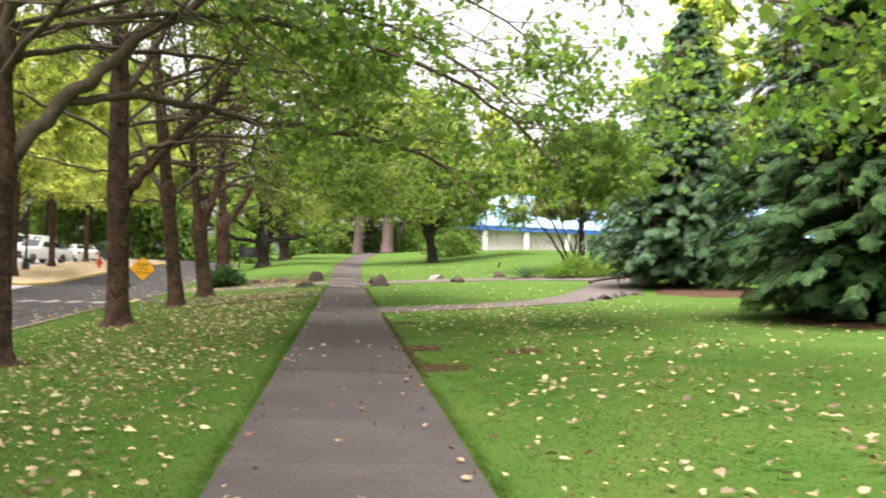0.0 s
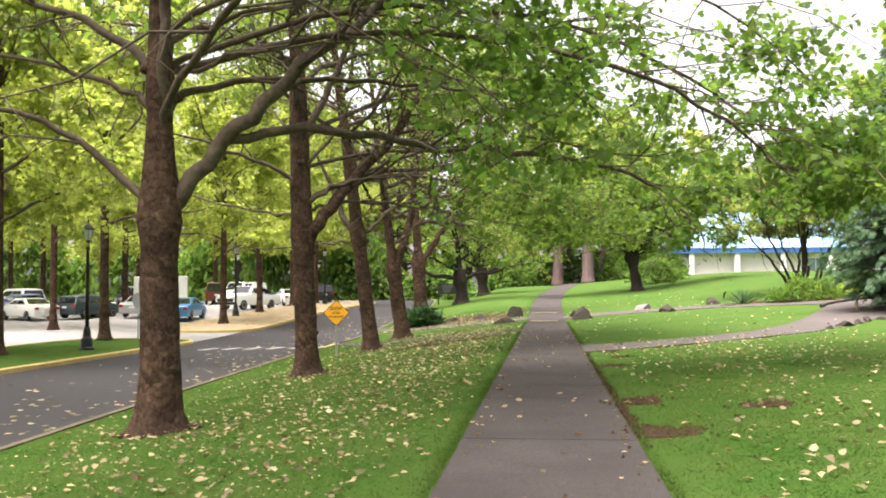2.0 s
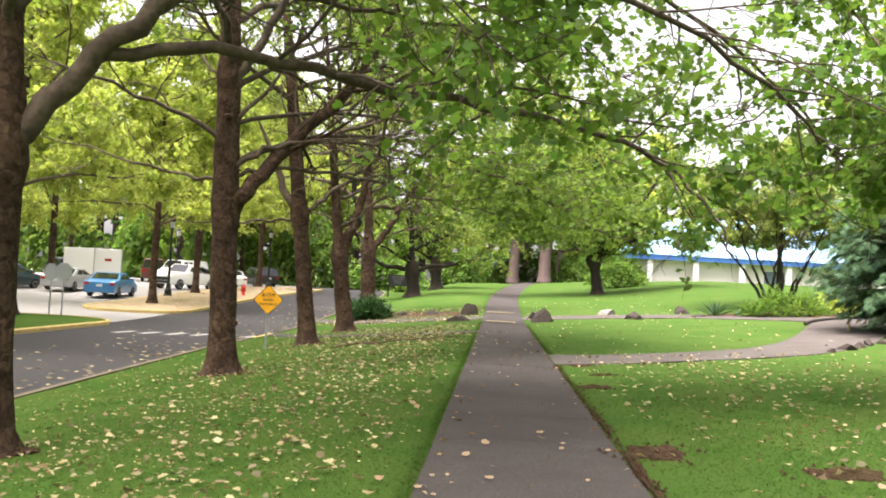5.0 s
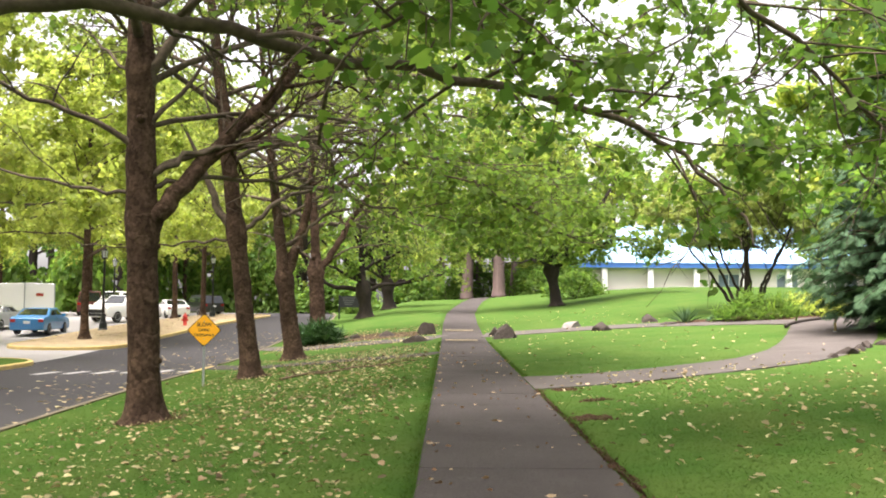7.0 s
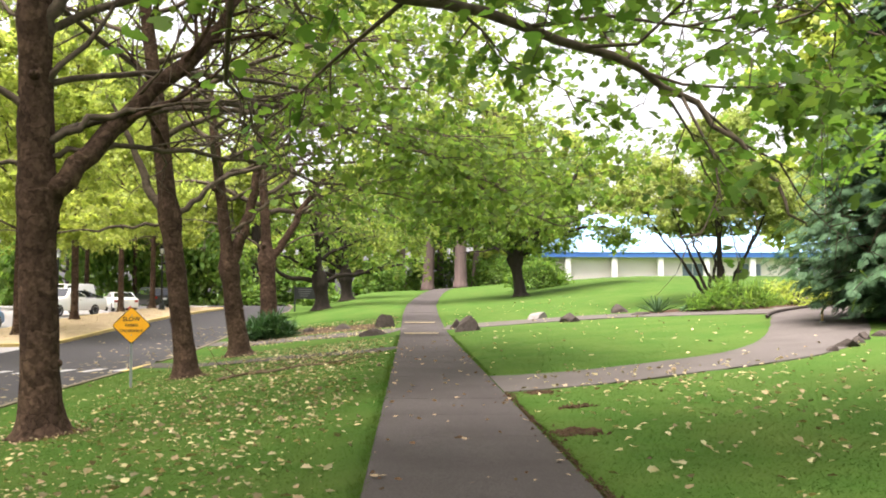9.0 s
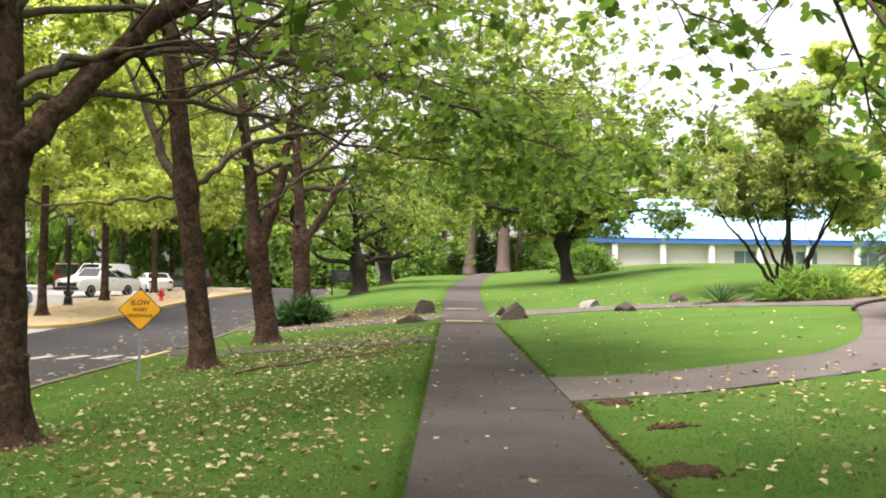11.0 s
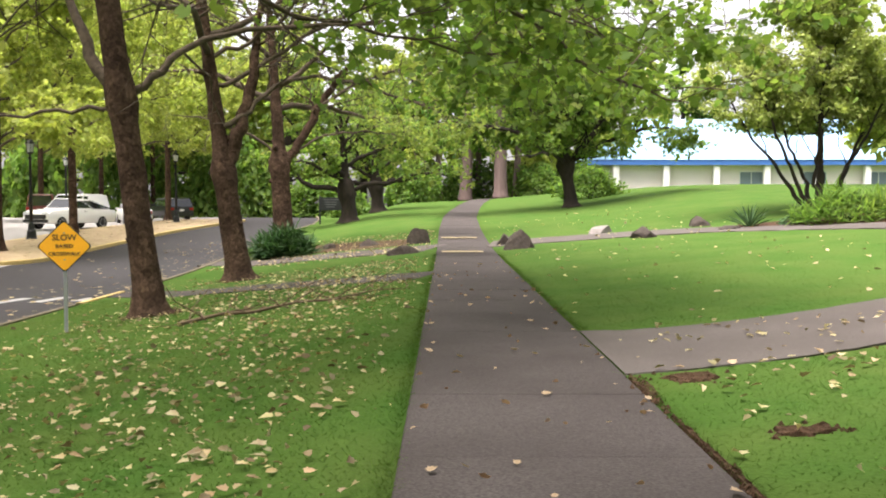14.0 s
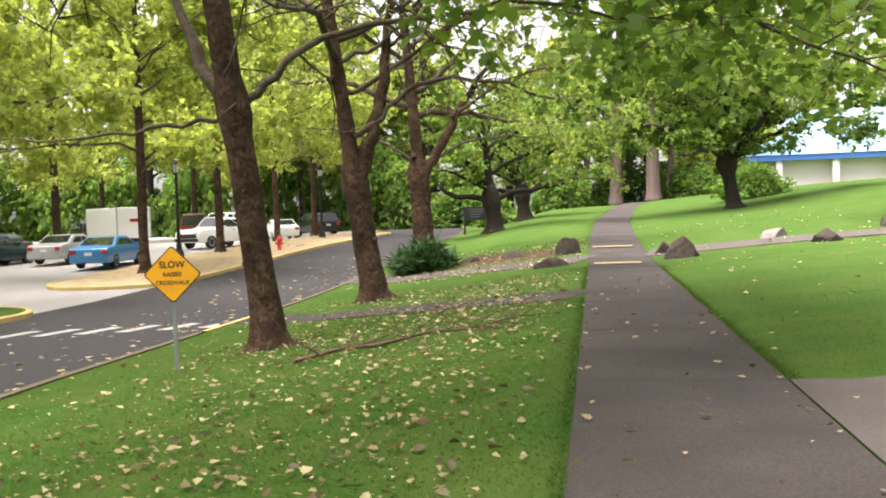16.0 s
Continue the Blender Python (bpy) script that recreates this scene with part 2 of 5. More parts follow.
class Geo:
    """Collects vertices and faces of one mesh."""

    def __init__(self):
        self.v, self.f = [], []

    def add(self, verts, faces):
        k = len(self.v)
        self.v.extend([tuple(p) for p in verts])
        self.f.extend([tuple(i + k for i in f) for f in faces])
        return self

    def box(self, lo, hi):
        (a, b, c), (d, e, f) = lo, hi
        return self.add([(a, b, c), (d, b, c), (d, e, c), (a, e, c), (a, b, f), (d, b, f), (d, e, f), (a, e, f)],
                        [(3, 2, 1, 0), (4, 5, 6, 7), (0, 1, 5, 4), (1, 2, 6, 5), (2, 3, 7, 6), (3, 0, 4, 7)])

    def tube(self, pts, radii, sides=8, wob=0.0):
        """A tapered tube along a polyline, closed at both ends."""
        pts = [Vector(p) for p in pts]
        ring, side = [], None
        k = len(self.v)
        for i, p in enumerate(pts):
            d = (pts[min(i + 1, len(pts) - 1)] - pts[max(i - 1, 0)]).normalized()
            if side is None:
                side = d.orthogonal().normalized()
            side = (side - d * side.dot(d)).normalized()
            up = d.cross(side)
            for j in range(sides):
                a = 2 * math.pi * j / sides
                r = radii[i] * (1 + wob * (RND.random() - 0.5))
                self.v.append(tuple(p + side * (r * math.cos(a)) + up * (r * math.sin(a))))
        for i in range(len(pts) - 1):
            for j in range(sides):
                a, b = k + i * sides + j, k + i * sides + (j + 1) % sides
                self.f.append((a, b, b + sides, a + sides))
        self.f.append(tuple(range(k + sides - 1, k - 1, -1)))
        e = k + (len(pts) - 1) * sides
        self.f.append(tuple(range(e, e + sides)))
        return self

    def lathe(self, profile, sides=16):
        """Turns (radius, height) pairs about z."""
        k, m = len(self.v), len(profile)
        for r, z in profile:
            for j in range(sides):
                a = 2 * math.pi * j / sides
                self.v.append((r * math.cos(a), r * math.sin(a), z))
        for i in range(m - 1):
            for j in range(sides):
                a, b = k + i * sides + j, k + i * sides + (j + 1) % sides
                self.f.append((a, b, b + sides, a + sides))
        self.f.append(tuple(range(k + sides - 1, k - 1, -1)))
        self.f.append(tuple(range(k + (m - 1) * sides, k + m * sides)))
        return self

    def mesh(self, name, mat, smooth=False):
        me = bpy.data.meshes.new(name)
        me.from_pydata(self.v, [], self.f)
        me.materials.append(mat)
        if smooth:
            me.polygons.foreach_set("use_smooth", [True] * len(me.polygons))
        me.update()
        return me


def part(name, geo, mat, parent=None, label="", smooth=False, at=None):
    """One mesh object, under a thing or a part."""
    me = geo.mesh(name, mat, smooth) if isinstance(geo, Geo) else geo
    ob = new(name, me)
    if parent is not None:
        ob.parent = parent
    if at is not None:
        ob.matrix_basis = at
    if label:
        tagged(ob, label)
    return ob


def bevelled(geo, mat, name, width=0.01, segments=1, smooth=False):
    me = geo.mesh(name, mat, smooth)
    bm = bmesh.new()
    bm.from_mesh(me)
    bmesh.ops.bevel(bm, geom=bm.edges[:], offset=width, segments=segments, affect="EDGES", profile=0.6)
    bm.to_mesh(me)
    bm.free()
    return me


def thing(name, m, label, category, group=""):
    ob = new(name)
    ob.matrix_basis = m
    return tagged(ob, label, category, group)


# ---- lie of the land ----


def ease(a, b, v):
    t = min(1.0, max(0.0, (v - a) / (b - a)))
    return t * t * (3 - 2 * t)


def rise(y):
    return float(np.interp(y, [40, 45, 50, 60, 74, 95, 110, 400], [0, 0.05, 0.22, 0.62, 1.14, 1.75, 1.85, 2.2]))


def ground(x, y):
    """Height of the lawn: it falls to the road and climbs away from the pavement on the other side."""
    s = (rise(y - 2) + rise(y) + rise(y + 2)) / 3
    if x < 0:
        d = min(max(-x - 0.9, 0), 6.2)
        return s * (1 - 0.55 * ease(4, 9, -x)) - 0.11 * d * (1 - 0.55 * ease(42, 70, y))
    d = min(max(x - 0.9, 0), 12)
    return s + 0.055 * d + 0.028 * d * ease(24, 40, y) + 0.6 * ease(5, 19, x) * ease(49, 64, y) * (1 - ease(78, 92, y))


def walk_line(y):
    """Centre line of the pavement, which bends away far off."""
    return float(np.interp(y, [-60, 55, 65, 74, 85, 95, 115], [-0.03, -0.03, 0.12, 0.6, 1.3, 2.3, 5.0]))


def kerb_line(y):
    return float(np.interp(y, [-60, 13, 22, 30, 40, 47, 60, 75, 87, 120, 400], [-7.3, -7.7, -8.2, -8.55, -8.6, -8.8, -9.0, -9.2, -10.4, -16, -30]))


HALF = 0.885
STEP = 0.12


def road_z(x, y):
    return ground(x, y) - STEP

# ---- ground, road, paths ----


def build_ground():
    ys = [-60 + 4 * i for i in range(14)] + [-4 + 0.5 * i for i in range(128)] + [60 + 1.5 * i for i in range(40)] + [120 + 20 * i for i in range(20)] + [700, 1500, 3000]
    off_l = [-0.02, 0.0, 0.3, 0.6, 1.0, 1.6, 2.3, 3.0, 3.7]
    rows = []
    for y in ys:
        k, c = kerb_line(y), walk_line(y)
        left = [(-3000, 1), (-800, 1), (-200, 1), (-90, 1), (-60, 1), (-40, 1), (-28, 1), (-20, 1), (k - 3, 1), (k - 0.05, 1)]
        cols = [(x, -STEP - 0.12) for x, _ in left]
        span = c - HALF - (k + 0.1)
        cols += [(k + 0.1 + span * i / 14, 0.0) for i in range(14)]
        cols += [(c - HALF - 0.012, 0.003), (c - HALF + 0.02, -0.07), (c + HALF - 0.02, -0.07), (c + HALF + 0.012, 0.003)]
        cols += [(c + HALF + 0.45 * i, 0.0) for i in range(1, 31)]
        cols += [(c + 16 + 3 * i, 0.0) for i in range(12)] + [(c + x, 0.0) for x in (60, 90, 140, 300, 800, 3000)]
        row = []
        for x, dz in cols:
            z = ground(x, y) + dz
            if dz == 0.0 and -8 < x < 14:
                z += 0.02 * noise.noise((x * 0.7, y * 0.7, 0)) + 0.010 * noise.noise((x * 2.3, y * 2.3, 3))
            row.append((x, y, z))
        rows.append(row)
    g, w = Geo(), len(rows[0])
    g.v = [p for r in rows for p in r]
    g.f = [(i * w + j, i * w + j + 1, (i + 1) * w + j + 1, (i + 1) * w + j) for i in range(len(rows) - 1) for j in range(w - 1)]
    tagged(part("ground", g, GRASS, smooth=True), "mown green lawn sloping gently to the road", "lawn", kind="structure")


def resample(pts, step):
    out = []
    for (x0, y0, *w0), (x1, y1, *w1) in zip(pts, pts[1:]):
        n = max(1, int(math.hypot(x1 - x0, y1 - y0) / step))
        for i in range(n):
            t = i / n
            out.append(tuple(a + (b - a) * t for a, b in zip((x0, y0, *w0), (x1, y1, *w1))))
    out.append(tuple(pts[-1]))
    return out


def smooth_line(pts, rounds=3):
    for _ in range(rounds):
        pts = [pts[0]] + [tuple(0.75 * a + 0.25 * b for a, b in zip(p, q)) if k == 0 else tuple(0.25 * a + 0.75 * b for a, b in zip(p, q))
                          for p, q in zip(pts, pts[1:]) for k in (0, 1)] + [pts[-1]]
    return pts


def strip(name, pts, lift, mat, label, category, zfun=ground, thick=0.06, ragged=0.0):
    """A laid path along (x, y, width) points, with real thickness."""
    line = resample(smooth_line(pts), 0.35)
    g = Geo()
    cross = (-0.5, -0.25, 0.0, 0.25, 0.5)
    for i, (x, y, w) in enumerate(line):
        a, b = line[max(i - 1, 0)], line[min(i + 1, len(line) - 1)]
        d = Vector((b[0] - a[0], b[1] - a[1])).normalized()
        nx, ny = d.y, -d.x
        for c in cross:
            e = c * w + (ragged * noise.noise((x * 3, y * 3, c * 9)) if abs(c) == 0.5 else 0)
            px, py = x + nx * e, y + ny * e
            g.v.append((px, py, zfun(px, py) + lift))
        for c in (-0.5, 0.5):
            e = c * w
            px, py = x + nx * e, y + ny * e
            g.v.append((px, py, zfun(px, py) + lift - thick))
    for i in range(len(line) - 1):
        k, m = i * 7, (i + 1) * 7
        for j in range(4):
            g.f.append((k + j + 1, k + j, m + j, m + j + 1))
        g.f.append((k, k + 5, m + 5, m))
        g.f.append((k + 6, k + 4, m + 4, m + 6))
    return tagged(part(name, g, mat, smooth=False), label, category, kind="structure")


def outline_rounded(x0, y0, x1, y1, r, n=10):
    pts = []
    for cx, cy, a0 in ((x1 - r, y0 + r, -90), (x1 - r, y1 - r, 0), (x0 + r, y1 - r, 90), (x0 + r, y0 + r, 180)):
        for i in range(n + 1):
            a = radians(a0 + 90 * i / n)
            pts.append((cx + r * math.cos(a), cy + r * math.sin(a)))
    return pts


def kerb_along(name, pts, mat, label, closed=False, height=0.15, width=0.16):
    pts = resample(list(pts) + ([pts[0]] if closed else []), 0.8)
    g = Geo()
    prof = ((0, -0.15), (0, height - 0.03), (0.03, height), (width, height), (width, -0.15))
    for i, p in enumerate(pts):
        a, b = pts[max(i - 1, 0)], pts[min(i + 1, len(pts) - 1)]
        if closed and i in (0, len(pts) - 1):
            a, b = pts[-2], pts[1]
        d = Vector((b[0] - a[0], b[1] - a[1])).normalized()
        for o, h in prof:
            x, y = p[0] - d.y * o, p[1] + d.x * o
            g.v.append((x, y, road_z(p[0], p[1]) + h))
    for i in range(len(pts) - 1):
        for j in range(4):
            g.f.append((i * 5 + j, (i + 1) * 5 + j, (i + 1) * 5 + j + 1, i * 5 + j + 1))
    return tagged(part(name, g, mat), label, "kerb", kind="structure")


def island(pts, mat, label, lift=0.12):
    """A raised bed inside a kerb, as a domed fan of rings."""
    cx, cy = sum(p[0] for p in pts) / len(pts), sum(p[1] for p in pts) / len(pts)
    pts = resample(list(pts) + [pts[0]], 1.0)[:-1]
    g, n = Geo(), len(pts)
    for k in range(8):
        t = k / 8
        for x, y in pts:
            px, py = x + (cx - x) * t, y + (cy - y) * t
            g.v.append((px, py, road_z(px, py) + lift + 0.1 * min(1, t * 3) + 0.03 * noise.noise((px, py, 2))))
    g.v.append((cx, cy, road_z(cx, cy) + lift + 0.1))
    for k in range(7):
        for i in range(n):
            g.f.append((k * n + i, k * n + (i + 1) % n, (k + 1) * n + (i + 1) % n, (k + 1) * n + i))
    for i in range(n):
        g.f.append((7 * n + i, 7 * n + (i + 1) % n, 8 * n))
    return tagged(part("planting_island", g, mat, smooth=True), label, "planting bed", kind="structure")


build_ground()

# Carriageway and the car park beyond it.
g = Geo()
ys = [-60 + 4 * i for i in range(15)] + [1.5 * i for i in range(1, 81)]
for y in ys:
    k = kerb_line(y)
    for j in range(9):
        x = k - 7.2 * j / 8
        g.v.append((x, y, road_z(x, y)))
g.f = [(i * 9 + j + 1, i * 9 + j, (i + 1) * 9 + j, (i + 1) * 9 + j + 1) for i in range(len(ys) - 1) for j in range(8)]
tagged(part("road", g, ASPHALT), "dark grey asphalt road with scattered leaves", "road", kind="structure")
g = Geo()
for y in ys:
    k = kerb_line(y) - 7.2
    for j in range(13):
        x = k + (-72 - k) * j / 12
        g.v.append((x, y, road_z(x, y) - 0.003))
g.f = [(i * 13 + j + 1, i * 13 + j, (i + 1) * 13 + j, (i + 1) * 13 + j + 1) for i in range(len(ys) - 1) for j in range(12)]
tagged(part("car_park", g, LOT), "pale worn asphalt of the car park, lightened for glare", "car park", kind="structure")

kerb_along("kerb", [(kerb_line(y), y) for y in range(100, 38, -1)], KERB, "worn grey concrete kerb beside the lawn")
kerb_along("kerb", [(kerb_line(y) , y) for y in (37.9, 37.4, 36.8, 36.0, 35.2)], YELLOW, "kerb painted yellow at the crosswalk")
kerb_along("kerb", [(kerb_line(y), y) for y in range(35, -58, -1)], KERB, "worn leaf-strewn concrete kerb edging the grass")
ISLAND_A = outline_rounded(-21.5, -50, -15.2, 41.6, 2.6)
ISLAND_B = outline_rounded(-20.8, 47.6, -15.4, 86, 2.2)
island(ISLAND_A, GRASS, "grass verge between road and car park")
island(ISLAND_B, LITTER, "raised bed covered in dry tan leaf litter")
kerb_along("kerb", ISLAND_A[::1], YELLOW, "faded yellow painted kerb round the grass verge", closed=True)
kerb_along("kerb", ISLAND_B[::1], YELLOW, "yellow painted kerb round the leaf-covered bed", closed=True)

# Crosswalk bars.
crosswalk = tagged(new("crosswalk"), "row of worn white painted crosswalk bars", "crosswalk", kind="structure")
for i in range(6):
    x, y = -9.15 - 0.83 * i, 37.55 - 0.27 * i
    g = Geo()
    g.add([(x + sx * 0.16 + 0.12 * sy, y + sy * 0.62, road_z(x, y) + 0.006) for sx, sy in ((-1, -1), (1, -1), (1, 1), (-1, 1))], [(0, 1, 2, 3)])
    part("bar", g, WHITE_PAINT, crosswalk)
# Bay lines in the car park.
for i in range(9):
    x, y = -26.5 - 2.8 * i, 50.5
    g = Geo().add([(x + a, y + b, road_z(x, y + b) + 0.004) for a, b in ((-0.06, -3), (0.06, -3), (0.06, 2.5), (-0.06, 2.5))], [(0, 1, 2, 3)])
    tagged(part("bay_line", g, WHITE_PAINT), "worn white bay line on the car park", "road marking", group="bay lines", kind="structure")

strip("side_path", [(0.862, 24.5, 2.7), (1.5, 24.5, 2.45), (2.5, 24.75, 2.2), (4.2, 25.6, 2.0), (6.4, 26.9, 2.0), (8.2, 29.2, 2.2), (9.9, 32.6, 2.4), (12.4, 38.6, 2.6), (15.5, 46, 2.6), (20, 55, 2.6)],
      0.02, SIDE_PATH, "curving pale brown path branching off the pavement", "path", ragged=0.05)
strip("cross_path", [(0.862, 46.7, 2.6), (4, 46.3, 2.3), (6.3, 45.9, 2.2), (8.7, 44.4, 2.0), (11.2, 41.2, 2.0), (12.3, 38.5, 2.0)], 0.025, SIDE_PATH, "worn path between boulders crossing the lawn", "path", ragged=0.06)
strip("cross_path", [(-0.925, 45.4, 2.6), (-3.5, 46.2, 2.2), (-6.2, 47.0, 2.1), (-8.75, 47.7, 2.1)], 0.015, SIDE_PATH, "short leaf-strewn path from pavement to road", "path", ragged=0.06)
strip("kerb_path", [(-0.925, 34.6, 1.6), (-3.6, 35.8, 1.5), (-6.0, 37.0, 1.4), (-8.55, 37.6, 1.9)], 0.012, CONCRETE, "narrow muddy path down to the crosswalk", "path", ragged=0.08)

# Pavement, slab by slab.
pavement = tagged(new("pavement"), "grey concrete pavement of worn slabs with leaves", "pavement", kind="structure")
SLAB = 1.745
y0 = 20.61 - SLAB * 18


def build_slabs():
    for i in range(74):
        a, b = y0 + i * SLAB + 0.0025, y0 + (i + 1) * SLAB - 0.0025
        n = 1 if b < 38 else 3
        dz = RND.uniform(-0.002, 0.002)
        verts, m = [], n + 1
        for j in range(m):
            y = a + (b - a) * j / n
            z, c = ground(walk_line(y), y) + 0.012 + dz, walk_line(y)
            verts += [(c - HALF, y, z - 0.10), (c - HALF, y, z - 0.008), (c - HALF + 0.012, y, z), (c + HALF - 0.012, y, z), (c + HALF, y, z - 0.008), (c + HALF, y, z - 0.10)]
        faces = [(j * 6 + q + 1, j * 6 + q, j * 6 + q + 6, j * 6 + q + 7) for j in range(n) for q in range(5)]
        faces += [(0, 1, 2, 3, 4, 5), tuple(n * 6 + q for q in (5, 4, 3, 2, 1, 0))]
        part("slab", Geo().add(verts, faces), CONCRETE, pavement)


for y, h in ((43.0, 0.62), (49.7, 0.66)):
    z = ground(0, y) + 0.034
    g = Geo().add([(-0.14 - h, y - 0.4, z), (-0.14 + h, y - 0.4, z), (-0.14 + h, y + 0.4, z), (-0.14 - h, y + 0.4, z)], [(0, 1, 2, 3)])
    tagged(part("stripe", g, WORN_YELLOW), "worn pale yellow stripe painted across the pavement", "road marking", kind="structure")


def patch(x, y, rx, ry, seed):
    """Dug earth: a ragged, crumbly mound with loose clods round it."""
    g, n, rings, r = Geo(), 40, 9, random.Random(seed)
    for k in range(rings):
        t = 1 - k / rings
        for i in range(n):
            a = 2 * math.pi * i / n
            q = t * (1 + 0.55 * noise.noise((math.cos(a) * 1.6, math.sin(a) * 1.6, seed)) + 0.35 * noise.noise((math.cos(a) * 5, math.sin(a) * 5, seed)))
            px, py = x + rx * q * math.cos(a), y + ry * q * math.sin(a)
            h = -0.02 if k == 0 else 0.014 + 0.03 * max(0, noise.noise((px * 9, py * 9, seed))) + 0.02 * noise.noise((px * 25, py * 25, seed))
            g.v.append((px, py, max(ground(px, py), 0.012 if px < HALF + 0.01 else -9) + h))
    g.v.append((x, y, max(ground(x, y), 0.01) + 0.035))
    for k in range(rings - 1):
        for i in range(n):
            g.f.append((k * n + i, k * n + (i + 1) % n, (k + 1) * n + (i + 1) % n, (k + 1) * n + i))
    for i in range(n):
        g.f.append(((rings - 1) * n + i, (rings - 1) * n + (i + 1) % n, rings * n))
    for _ in range(int(50 * (rx + ry))):
        a, q, s = r.uniform(0, 6.28), r.uniform(0.7, 1.7), r.uniform(0.008, 0.028)
        px, py = x + rx * q * math.cos(a), y + ry * q * math.sin(a)
        z = max(ground(px, py), 0.014 if abs(px) < HALF else -9)
        g.add([(px - s, py - s, z), (px + s, py - s * 0.6, z), (px + s * 0.7, py + s, z), (px - s * 0.8, py + s * 0.8, z), (px + s * 0.1, py, z + s * 1.3)],
              [(0, 1, 4), (1, 2, 4), (2, 3, 4), (3, 0, 4)])
    tagged(part("soil_patch", g, SOIL), "low mound of bare dug soil in the lawn", "soil", group="bare patches", kind="structure")


for i, q in enumerate(((1.2, 13.3, 0.32, 0.38), (1.22, 10.6, 0.36, 0.4), (2.62, 12.4, 0.36, 0.25), (1.15, 19.05, 0.27, 0.32), (1.55, 21.1, 0.2, 0.12),
                       (1.37, 22.95, 0.26, 0.17), (0.885, 20.6, 0.025, 1.2), (0.90, 15.5, 0.045, 1.2), (0.90, 22.6, 0.06, 0.5), (0.91, 12.0, 0.06, 1.4), (0.89, 18.0, 0.03, 0.9))):
    patch(*q, i + 1)

# ---- trees ----
LEAF_SHAPES = (
    # lobed, for near crowns
    ((0, 0), (0.30, 0.10), (0.52, 0.42), (0.25, 0.48), (0.34, 0.80), (0.0, 1.0), (-0.34, 0.80), (-0.25, 0.48), (-0.52, 0.42), (-0.30, 0.10)),
    # simple, for far crowns
    ((0, 0), (0.38, 0.35), (0.25, 0.75), (0, 1.0), (-0.25, 0.75), (-0.38, 0.35)),
    ((0, 0), (0.33, 0.5), (0, 1.0), (-0.33, 0.5)),
    # strap leaves and fern fronds
    ((-0.03, 0), (0.03, 0), (0.06, 0.45), (0, 1.0), (-0.06, 0.45)),
    # five-lobed, for fallen leaves
    ((0, 0), (0.16, 0.06), (0.40, 0.08), (0.36, 0.26), (0.54, 0.50), (0.34, 0.54), (0.28, 0.74), (0.12, 0.76), (0, 1.0), (-0.14, 0.78), (-0.30, 0.76), (-0.34, 0.54), (-0.52, 0.46), (-0.36, 0.26), (-0.38, 0.06), (-0.16, 0.06)),
)


def leaf_mesh(name, places, size, shape, mat, rng, droop=0.5, fold=0.25, uneven=0.0):
    """Many leaves in one mesh: each hangs from its place with a turn of its own."""
    tmpl = np.array([(x, y, abs(x) * fold) for x, y in LEAF_SHAPES[shape]])
    n, m = len(places), len(tmpl)
    p = np.array(places)
    yaw = rng.uniform(0, 2 * np.pi, n)
    pitch = -rng.normal(droop, 0.45, n)
    roll = rng.normal(0, 0.6, n)
    s = size * rng.uniform(0.65, 1.25, n)
    cy, sy, cp, sp, cr, sr = np.cos(yaw), np.sin(yaw), np.cos(pitch), np.sin(pitch), np.cos(roll), np.sin(roll)
    x, y, z = (tmpl[None, :, k] * s[:, None] for k in range(3))
    if uneven:
        x = x * rng.uniform(1 - uneven, 1.0, n)[:, None] + 0.3 * uneven * y * rng.normal(0, 1, n)[:, None]
        z = z + uneven * rng.normal(0, 0.5, n)[:, None] * y * y / (s[:, None] + 1e-6)
    x, z = x * cr[:, None] + z * sr[:, None], -x * sr[:, None] + z * cr[:, None]
    y, z = y * cp[:, None] - z * sp[:, None], y * sp[:, None] + z * cp[:, None]
    x, y = x * cy[:, None] - y * sy[:, None], x * sy[:, None] + y * cy[:, None]
    v = np.stack([x, y, z], -1) + p[:, None]
    me = bpy.data.meshes.new(name)
    me.vertices.add(n * m)
    me.vertices.foreach_set("co", v.ravel())
    me.loops.add(n * m)
    me.loops.foreach_set("vertex_index", np.arange(n * m))
    me.polygons.add(n)
    me.polygons.foreach_set("loop_start", np.arange(0, n * m, m))
    me.polygons.foreach_set("loop_total", np.full(n, m))
    me.materials.append(mat)
    me.update(calc_edges=True)
    return me


def wander(p, d, length, steps, bend, lift, rng):
    """A branch line that wanders and turns up (lift over 0) or droops."""
    pts, p, d = [Vector(p)], Vector(p), Vector(d).normalized()
    for i in range(steps):
        d = (d + Vector(rng.normal(0, bend, 3)) + Vector((0, 0, lift))).normalized()
        p = p + d * (length / steps)
        pts.append(p.copy())
    return pts


def at_line(pts, t):
    f = t * (len(pts) - 1)
    i = min(int(f), len(pts) - 2)
    return pts[i].lerp(pts[i + 1], f - i), (pts[i + 1] - pts[i]).normalized()


